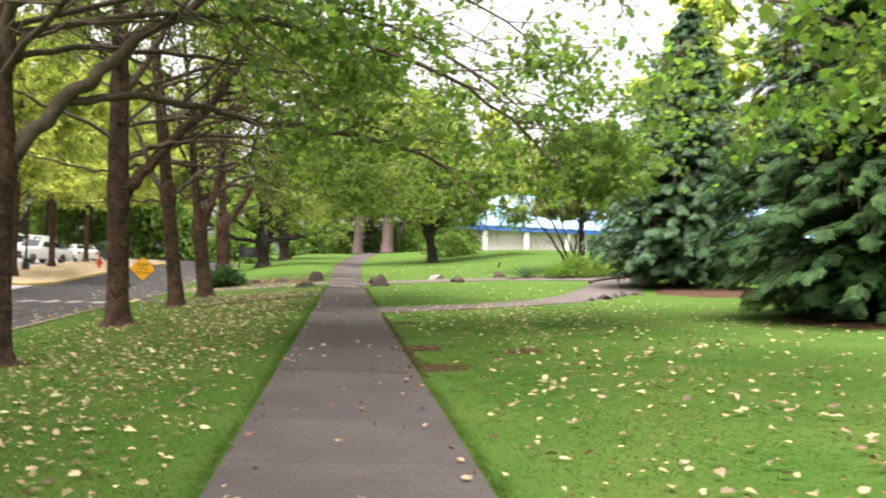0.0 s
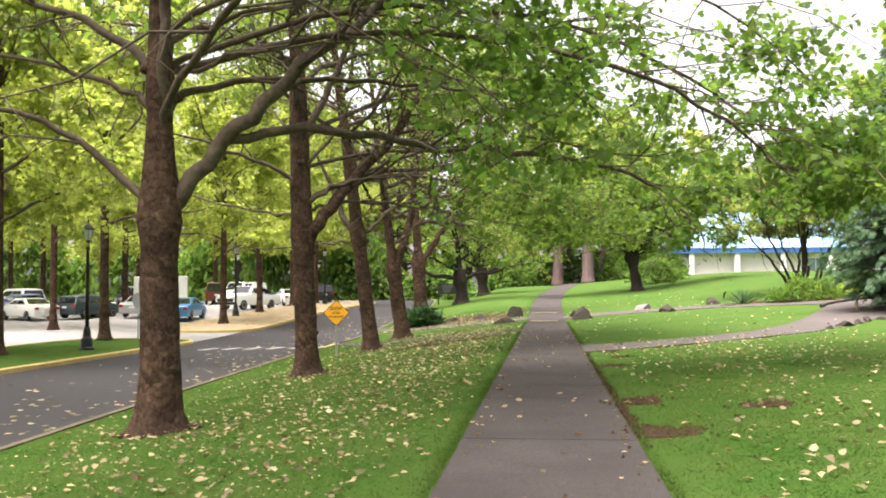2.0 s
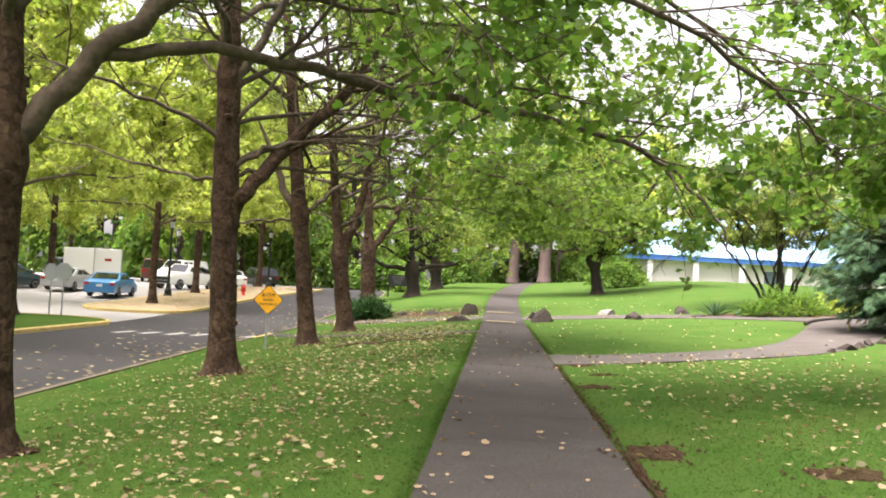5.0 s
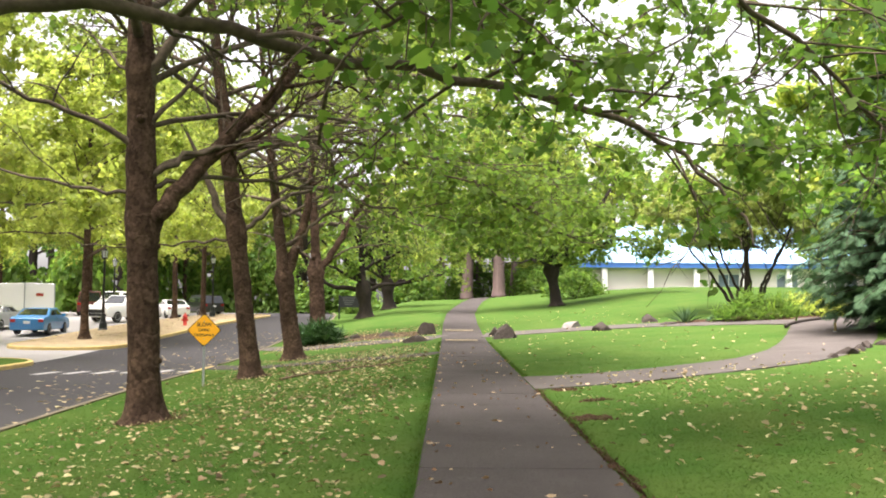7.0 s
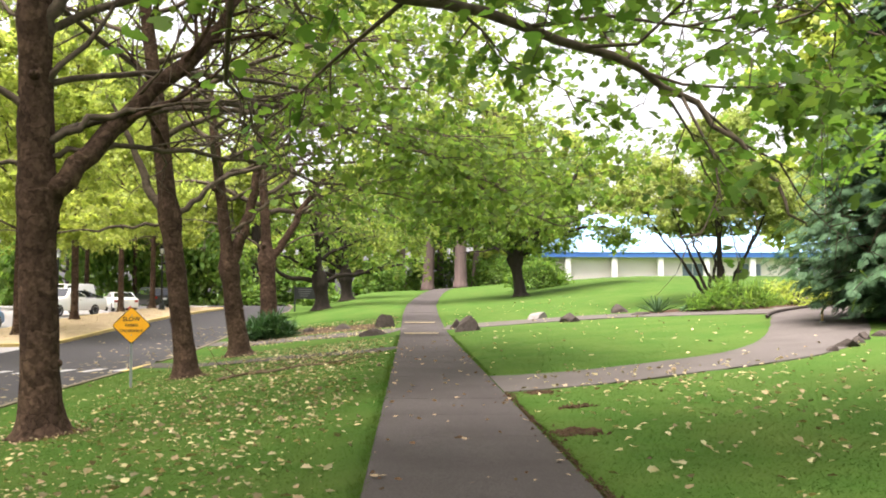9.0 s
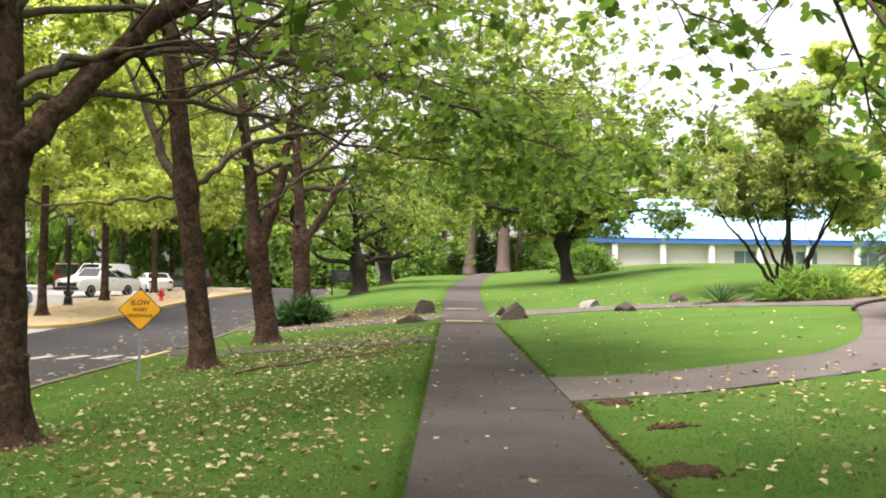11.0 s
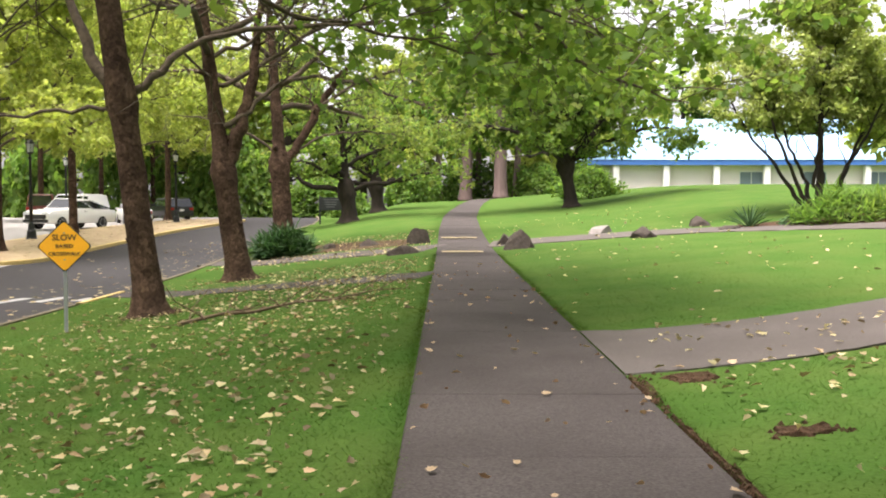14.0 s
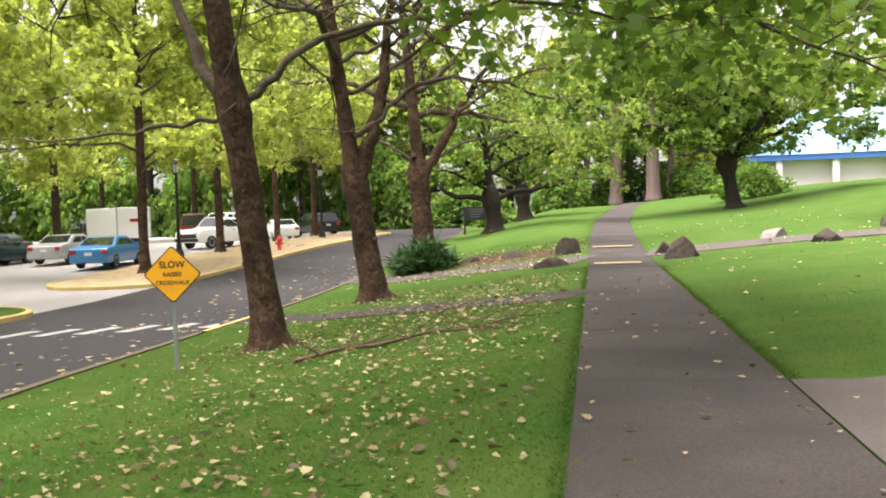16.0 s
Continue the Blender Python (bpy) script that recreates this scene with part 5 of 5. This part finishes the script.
for k in range(46):
    x = x0 + 0.6 + k * 1.05
    t = min(1, (x - x0) / 7, (x1 - x) / 7)
    e = (ya + 9.5 * t, z0 + (z1 - z0) * t)
    part("seam", Geo().tube([(x, ya, z0 + 0.02), (x, e[0], e[1] + 0.02)], [0.04, 0.04], 4), BLUE_ROOF, roof)

# ---- parked vehicles ----


def vehicle(name, x, y, turn, paint, label, kind="sedan", group="parked vehicles"):
    """A parked car: shaped body, glasshouse, glass, wheels and lamps. It points along its own +y."""
    spec = {"sedan": (4.5, 1.76, 1.42, [(-2.25, 0.45), (-2.22, 0.88), (-1.95, 0.98), (-1.45, 1.0), (-0.75, 1.40), (0.35, 1.42), (1.15, 0.98), (2.0, 0.82), (2.22, 0.62), (2.25, 0.35)]),
            "wagon": (4.6, 1.76, 1.5, [(-2.3, 0.45), (-2.27, 0.95), (-2.0, 1.42), (-1.2, 1.50), (0.3, 1.48), (1.15, 1.0), (2.05, 0.86), (2.27, 0.65), (2.3, 0.35)]),
            "suv": (4.6, 1.86, 1.75, [(-2.3, 0.5), (-2.28, 1.05), (-2.05, 1.68), (-1.3, 1.76), (0.4, 1.74), (1.05, 1.12), (2.1, 1.02), (2.28, 0.8), (2.3, 0.4)]),
            "van": (5.0, 1.95, 2.05, [(-2.5, 0.5), (-2.48, 1.1), (-2.35, 1.98), (-1.8, 2.05), (1.2, 2.03), (1.85, 1.25), (2.4, 1.05), (2.5, 0.8), (2.5, 0.4)]),
            "pickup": (5.4, 1.92, 1.82, [(-2.7, 0.6), (-2.7, 1.12), (-0.75, 1.12), (-0.6, 1.76), (0.5, 1.82), (1.1, 1.2), (2.4, 1.12), (2.68, 0.95), (2.7, 0.5)])}[kind]
    length, width, high, prof = spec
    w = width / 2
    belt = prof[-3][1] + 0.12 if kind != "pickup" else 1.14
    v = thing(name, pose(x, y, road_z(x, y), 0, 0, turn), label, "truck" if kind == "pickup" else "car", group)
    low = 0.26 if kind in ("sedan", "wagon") else 0.36
    outline = prof + [(prof[-1][0] - 0.05, low), (prof[0][0] + 0.05, low)]
    g, n = Geo(), len(outline)

    def half(z):
        return w * (1 if z <= belt else 1 - 0.2 * (z - belt) / (high - belt)) * (0.96 if z < 0.4 else 1)

    for sg in (-1, 1):
        g.v += [(sg * half(z), yy, z) for yy, z in outline]
    g.f = [tuple(range(n)), tuple(range(2 * n - 1, n - 1, -1))] + [((i + 1) % n, i, n + i, n + (i + 1) % n) for i in range(n)]
    me = bevelled(g, paint, "body", 0.05, 2, True)
    part("body", me, paint, v, smooth=True)
    tops = [p for p in prof if p[1] > belt + 0.2]
    front_base = next(p for p in prof[::-1] if p[0] > tops[-1][0] and p[1] <= belt + 0.2 and p[1] > 0.8)
    front_base = max((p for p in prof if p[0] > tops[-1][0]), key=lambda p: p[1])
    back_base = max((p for p in prof if p[0] < tops[0][0]), key=lambda p: p[1])

    def pane(a, b, name):
        (ya_, za), (yb_, zb) = a, b
        dy, dz = yb_ - ya_, zb - za
        nrm = Vector((0, -dz, dy)).normalized() if dy > 0 else Vector((0, dz, -dy)).normalized()
        if nrm.z < 0:
            nrm = -nrm
        q = []
        for t, k in ((0.10, 0.88), (0.92, 0.86)):
            z_ = za + dz * t
            for sg in ((-1, 1) if t < 0.5 else (1, -1)):
                q.append(Vector((sg * half(z_) * k, ya_ + dy * t, z_)) + nrm * 0.012)
        part(name, Geo().add(q + [c - nrm * 0.02 for c in q], [(0, 1, 2, 3), (0, 4, 5, 1), (1, 5, 6, 2), (2, 6, 7, 3), (3, 7, 4, 0)]), GLASS, v)

    pane(front_base, tops[-1], "windscreen")
    pane(back_base, tops[0], "rear_window")
    zt, zb = min(tops[0][1], tops[-1][1]) - 0.10, max(front_base[1], back_base[1] if kind != "pickup" else 0, belt) + 0.03
    yb0, yb1 = back_base[0] + 0.28, front_base[0] - 0.22
    yt0, yt1 = tops[0][0] + 0.12, tops[-1][0] - 0.06
    cuts = (0, 0.5, 1) if kind != "van" else (0.62, 0.8, 1)
    for sg in (-1, 1):
        for c0, c1 in zip(cuts, cuts[1:]):
            e0, e1 = c0 + 0.02, c1 - 0.02
            q = [(sg * (half(zb) + 0.006), yb0 + (yb1 - yb0) * e0, zb), (sg * (half(zb) + 0.006), yb0 + (yb1 - yb0) * e1, zb),
                 (sg * (half(zt) + 0.006), yt0 + (yt1 - yt0) * e1, zt), (sg * (half(zt) + 0.006), yt0 + (yt1 - yt0) * e0, zt)]
            q += [(p[0] - sg * 0.02, p[1], p[2]) for p in q]
            part("side_window", Geo().add(q, [(0, 1, 2, 3), (0, 4, 5, 1), (1, 5, 6, 2), (2, 6, 7, 3), (3, 7, 4, 0)]), GLASS, v)
        part("door_handle", Geo().box((min(sg * w, sg * (w + 0.025)), -0.25, belt - 0.12), (max(sg * w, sg * (w + 0.025)), -0.08, belt - 0.09)), LAMP_BLACK, v)
        mx = front_base[0] - 0.35
        part("mirror", Geo().box((min(sg * w, sg * (w + 0.18)), mx - 0.06, belt + 0.02), (max(sg * w, sg * (w + 0.18)), mx + 0.06, belt + 0.16)), paint, v)
        fy, by = prof[-2][0], prof[0][0]
        part("headlight", Geo().box((min(sg * w * 0.5, sg * w * 0.92), fy - 0.1, prof[-2][1] - 0.06), (max(sg * w * 0.5, sg * w * 0.92), fy + 0.035, prof[-2][1] + 0.08)), LIGHT_CLEAR, v)
        part("tail_light", Geo().box((min(sg * w * 0.66, sg * w * 0.95), by - 0.02, prof[1][1] - 0.2), (max(sg * w * 0.66, sg * w * 0.95), by + 0.06, prof[1][1] - 0.03)), LIGHT_RED, v)
    part("bumper", Geo().box((-w * 0.95, prof[-1][0] - 0.06, low + 0.06), (w * 0.95, prof[-1][0] + 0.05, low + 0.24)), TYRE if kind == "pickup" else paint, v)
    part("bumper", Geo().box((-w * 0.95, prof[0][0] - 0.06, low + 0.06), (w * 0.95, prof[0][0] + 0.06, low + 0.24)), TYRE if kind == "pickup" else paint, v)
    gw = 0.42 if kind != "pickup" else 0.8
    part("grille", Geo().box((-w * gw, prof[-1][0] - 0.02, prof[-2][1] - 0.32), (w * gw, prof[-1][0] + 0.02, prof[-2][1] - 0.08)), SIGN_BLACK, v)
    part("number_plate", Geo().box((-0.16, prof[0][0] - 0.035, prof[1][1] - 0.28), (0.16, prof[0][0] + 0.02, prof[1][1] - 0.14)), PLATE, v)
    r = 0.32 if kind in ("sedan", "wagon") else 0.38
    for sg in (-1, 1):
        for yy in (-length * 0.29, length * 0.31):
            wh = part("wheel", Geo().lathe([(r * 0.62, -0.1), (r * 0.95, -0.1), (r, -0.06), (r, 0.06), (r * 0.95, 0.1), (r * 0.62, 0.1)], 18), TYRE, v, at=pose(sg * (w - 0.10), yy, r, 0, 90, 0))
            part("rim", Geo().lathe([(r * 0.64, -0.09), (r * 0.60, -0.105), (0.1, -0.085), (0.1, 0.085), (r * 0.60, 0.105), (r * 0.64, 0.09)], 18), RIM, wh)
    return v


def car_paint(name, c):
    return plain(name, c, 0.3, 0.1, 0.4, 0.06)


P_BLUE, P_SILVER, P_WHITE = car_paint("bright_blue_paint", (0.035, 0.19, 0.44)), car_paint("silver_paint", (0.34, 0.345, 0.35)), car_paint("white_paint", (0.80, 0.80, 0.79))
P_TEAL, P_BLACK, P_NAVY = car_paint("dark_teal_paint", (0.015, 0.042, 0.05)), car_paint("black_paint", (0.015, 0.016, 0.018)), car_paint("deep_blue_paint", (0.05, 0.06, 0.30))
P_MAROON = car_paint("maroon_paint", (0.10, 0.025, 0.022))
vehicle("car", -22.9, 57.6, 6, P_BLUE, "bright blue coupe parked by the leaf-covered bed")
vehicle("car", -26.9, 60.8, 2, P_SILVER, "silver sedan parked in the car park")
vehicle("car", -30.4, 59.8, -12, P_TEAL, "dark teal station wagon in the car park", "wagon")
vehicle("pickup_truck", -22.9, 70.6, 158, P_WHITE, "white pickup truck with a dark bumper", "pickup")
vehicle("car", -22.4, 80.2, 28, P_WHITE, "white sedan parked under trees", "sedan")
vehicle("car", -21.5, 85.5, 40, P_BLACK, "black car parked under the trees", "suv")
vehicle("van", -27.4, 83.0, 165, P_WHITE, "white van parked beside the pickup", "van")
vehicle("van", -30.4, 84.0, 20, P_MAROON, "dark maroon van parked by the box truck", "van")
vehicle("car", -33.5, 57.8, 60, P_WHITE, "white sedan parked in a row", "sedan")
vehicle("car", -37.0, 63.0, 50, P_NAVY, "deep blue hatchback parked in a row", "wagon")
vehicle("car", -41.0, 60.5, 55, P_SILVER, "silver wagon parked in a row", "wagon")
vehicle("car", -33.0, 64.0, 60, P_BLACK, "black sedan parked in a row", "sedan")
vehicle("car", -40.0, 67.5, 60, P_WHITE, "white sport utility car parked in a row", "suv")
vehicle("car", -45.5, 64, 60, P_TEAL, "dark teal sedan parked in a row", "sedan")
vehicle("car", -36.0, 78.5, 40, P_BLACK, "black sport utility car by the wood", "suv")

trailer = thing("box_trailer", pose(-32.2, 75.6, road_z(-32.2, 75.6), 0, 0, 54), "white box trailer with a small red badge", "trailer", "parked vehicles")
part("cargo_box", bevelled(Geo().box((-1.15, -2.3, 0.6), (1.15, 2.3, 2.6)), P_WHITE, "cargo_box", 0.03), P_WHITE, trailer)
part("chassis", Geo().box((-0.5, -2.2, 0.4), (0.5, 2.3, 0.6)), SIGN_BLACK, trailer)
part("drawbar", Geo().tube([(0, 2.2, 0.55), (0, 3.3, 0.5)], [0.06, 0.05], 6), SIGN_BLACK, trailer)
part("badge", Geo().box((-0.28, -2.315, 1.66), (0.28, -2.305, 1.86)), LIGHT_RED, trailer)
for x in (-1.0, 1.0):
    part("corner_post", Geo().box((x * 1.16 - 0.03, -2.33, 0.6), (x * 1.16 + 0.03, -2.27, 2.6)), STEEL, trailer)
for sg in (-1, 1):
    for yy in (-0.5, 0.5):
        part("wheel", Geo().lathe([(0.2, -0.13), (0.40, -0.13), (0.42, -0.08), (0.42, 0.08), (0.40, 0.13), (0.2, 0.13)], 18), TYRE, trailer, at=pose(sg * 0.92, yy, 0.42, 0, 90, 0))

# ---- fallen branch, leaves and grass ----
rng = np.random.default_rng(90)
branch = thing("fallen_branch", pose(0, 0, 0), "dead fallen branch with bare twigs lying on grass", "branch")
line = [(-4.7, 29.4), (-4.2, 30.0), (-3.7, 30.1), (-3.1, 30.7), (-2.5, 30.75), (-1.9, 31.4), (-1.4, 31.5)]
g = Geo()
g.tube([(x, y, ground(x, y) + 0.05 + 0.03 * (i % 2)) for i, (x, y) in enumerate(line)], [0.030, 0.028, 0.026, 0.022, 0.018, 0.012, 0.006], 6, 0.15)
part("stem", g, TWIG, branch)
for i in range(22):
    x, y = line[i % 6][0] + rng.uniform(-0.2, 0.6), line[i % 6][1] + rng.uniform(-0.2, 0.5)
    tw = wander((x, y, ground(x, y) + 0.07), (rng.normal(0, 1), rng.normal(0, 1), 0.25), rng.uniform(0.5, 1.2), 5, 0.25, -0.02, rng)
    g = Geo()
    g.tube([(p.x, p.y, max(p.z, ground(p.x, p.y) + 0.02)) for p in tw], [0.013, 0.011, 0.009, 0.007, 0.005, 0.003], 4)
    part("twig", g, TWIG, branch)


def fallen(name, count, where, size, seed, label, lift=0.025):
    rng = np.random.default_rng(seed)
    pts = []
    while len(pts) < count:
        x, y = where(rng)
        if abs(x - walk_line(y)) > HALF + 0.05 and x > kerb_line(y) + 0.3:
            pts.append((x, y, ground(x, y) + lift + rng.uniform(0, 0.015)))
    me = leaf_mesh(name, pts, size, 4, DEAD_LEAF, rng, droop=0.0, fold=0.7, uneven=0.6)
    # nearly flat: squeeze the tilt of every leaf
    v = np.empty(len(me.vertices) * 3)
    me.vertices.foreach_get("co", v)
    v = v.reshape(len(pts), -1, 3)
    base = np.array(pts)[:, None, 2]
    v[:, :, 2] = base + (v[:, :, 2] - base) * 0.55
    v[:, :, 2] -= np.minimum(0, v[:, :, 2].min(1) - base[:, 0])[:, None]
    me.vertices.foreach_set("co", v.ravel())
    me.update()
    tagged(part(name, me, DEAD_LEAF), label, "leaves", kind="stuff")


fallen("fallen_leaves", 3900, lambda r: (min(-0.95, -1.0 - abs(r.gamma(2.2, 1.35))), r.uniform(1.5, 41)), 0.092, 91, "dry pale tan leaves scattered on the grass verge")
fallen("fallen_leaves", 1700, lambda r: (0.95 + r.gamma(2.0, 2.2), r.uniform(1.5, 26)), 0.092, 92, "dry pale tan leaves scattered on the lawn")
fallen("fallen_leaves", 260, lambda r: (r.uniform(0.95, 9), r.uniform(26, 60)), 0.11, 93, "few dry leaves on the far lawn")
for x, y in ((-5.6, 13.6), (-5.75, 22.6), (-6.0, 32.2), (-6.15, 40.2)):
    fallen("fallen_leaves", 150, lambda r: (x + r.normal(0, 0.75), y - 0.2 + r.normal(0, 0.75)), 0.075, int(y * 10), "dry leaves gathered round a tree trunk")
fallen("leaf_crumbs", 6000, lambda r: (min(-0.95, -1.0 - abs(r.gamma(2.4, 1.5))), r.uniform(2, 41)), 0.034, 89, "small dry leaf crumbs lying in the grass", 0.018)
fallen("fallen_leaves", 900, lambda r: (r.uniform(-8.2, -1), r.uniform(44, 54)), 0.11, 94, "brown leaves gathered beneath the trees")

# Single leaves on the pavement, each a thing of its own.
src = leaf_mesh("pavement_leaf", [(0, 0, 0)], 0.11, 4, DEAD_LEAF, np.random.default_rng(5), droop=0.05, fold=0.35)
R3 = random.Random(12)
src_brown = leaf_mesh("pavement_leaf", [(0, 0, 0)], 0.11, 4, BROWN_LEAF, np.random.default_rng(6), droop=0.05, fold=0.6)
for i in range(270):
    y = 2.4 + 36 * R3.random() ** 1.25
    side = R3.random() < 0.45
    x = -0.03 + (R3.choice((-1, 1)) * R3.uniform(0.70, 0.87)) if side else R3.uniform(-0.85, 0.85)
    s = R3.uniform(0.3, 1.05)
    brown = R3.random() < 0.5
    ob = part("fallen_leaf", src_brown if brown else src, BROWN_LEAF if brown else DEAD_LEAF, at=pose(x, y, 0.03 if i else 0.03, R3.uniform(-14, 14), R3.uniform(-14, 14), R3.uniform(0, 360)) @ Matrix.Diagonal((s, s, s * 0.5, 1)))
    tagged(ob, "curled brown leaf lying on the pavement" if brown else "dry tan leaf lying on the pavement", "leaf", "leaves on the pavement")

# Leaves on the road.
rng = np.random.default_rng(95)
pts = []
for _ in range(700):
    y = rng.uniform(8, 60)
    x = kerb_line(y) - abs(rng.gamma(1.2, 1.4)) - 0.1
    pts.append((x, y, road_z(x, y) + 0.02))
for _ in range(900):
    x, y = rng.uniform(-20.2, -15.8), rng.uniform(48.5, 85)
    pts.append((x, y, road_z(x, y) + 0.26))
me = leaf_mesh("fallen_leaves", pts, 0.14, 0, DEAD_LEAF, rng, droop=0.0, fold=0.3)
v = np.empty(len(me.vertices) * 3)
me.vertices.foreach_get("co", v)
v = v.reshape(-1, 10, 3)
base = np.array(pts)[:, None, 2]
v[:, :, 2] = base + (v[:, :, 2] - base) * 0.2
me.vertices.foreach_set("co", v.ravel())
me.update()
tagged(part("fallen_leaves", me, DEAD_LEAF), "dry leaves blown over the road and kerbside bed", "leaves", kind="stuff")


PATHS = (((0.9, 24.45, 1.35), (2.2, 24.75, 1.2), (4.2, 25.6, 1.05), (6.4, 26.9, 1.05), (8.2, 29.2, 1.1)), ((-0.9, 34.6, 0.75), (-3.6, 35.8, 0.75), (-6.0, 37.0, 0.7), (-8.55, 37.6, 0.9)))


def on_path(x, y):
    """Whether a place lies on one of the side paths or on the bare earth at a trunk."""
    for line in PATHS:
        for (x0, y0, w0), (x1, y1, w1) in zip(line, line[1:]):
            dx, dy = x1 - x0, y1 - y0
            t = min(1, max(0, ((x - x0) * dx + (y - y0) * dy) / (dx * dx + dy * dy)))
            if math.hypot(x - x0 - t * dx, y - y0 - t * dy) < w0 + (w1 - w0) * t:
                return True
    return False


def blades(name, count, where, tall, seed, label):
    """Short grass blades, one bent triangle each."""
    rng = np.random.default_rng(seed)
    xy = where(rng, count)
    xy = np.array([q for q in xy if not on_path(*q) and q[0] > kerb_line(q[1]) + 0.12])
    count = len(xy)
    z = np.array([ground(x, y) + 0.02 * noise.noise((x * 0.7, y * 0.7, 0)) for x, y in xy])
    p = np.column_stack([xy, z + 0.004])
    a, h = rng.uniform(0, 2 * np.pi, count), tall * rng.uniform(0.5, 1.3, count)
    w = 0.002 + 0.003 * rng.random(count)
    s = np.column_stack([np.cos(a), np.sin(a), np.zeros(count)]) * w[:, None]
    tip = np.column_stack([rng.normal(0, 1.1, count) * h, rng.normal(0, 1.1, count) * h, h * 0.8])
    v = np.stack([p - s, p + s, p + tip], 1).reshape(-1, 3)
    me = bpy.data.meshes.new(name)
    me.vertices.add(len(v))
    me.vertices.foreach_set("co", v.ravel())
    me.loops.add(len(v))
    me.loops.foreach_set("vertex_index", np.arange(len(v)))
    me.polygons.add(count)
    me.polygons.foreach_set("loop_start", np.arange(0, len(v), 3))
    me.polygons.foreach_set("loop_total", np.full(count, 3))
    me.materials.append(BLADE)
    me.update(calc_edges=True)
    tagged(part(name, me, BLADE), label, "grass", kind="stuff")


def over(x0, x1, ya, yb):
    return lambda r, n: np.column_stack([r.uniform(x0, x1, n), ya + (yb - ya) * r.random(n) ** 1.3])


def over_right(r, n):
    return np.column_stack([0.87 + r.gamma(1.6, 2.4, n), 2.0 + r.gamma(2.0, 6.0, n)])


blades("grass_blades", 300000, over(-8.6, -0.93, 2.2, 36), 0.020, 96, "short mown grass of the verge")
blades("grass_blades", 200000, over_right, 0.020, 97, "short mown grass of the lawn")
for k, sg in enumerate((-1, 1)):
    blades("grass_edge", 8000, lambda r, n: np.column_stack([-0.03 + sg * (0.895 + np.abs(r.normal(0, 0.05, n))), r.uniform(2, 42, n)]), 0.045, 98 + k, "longer grass along the pavement edge")

build_slabs()
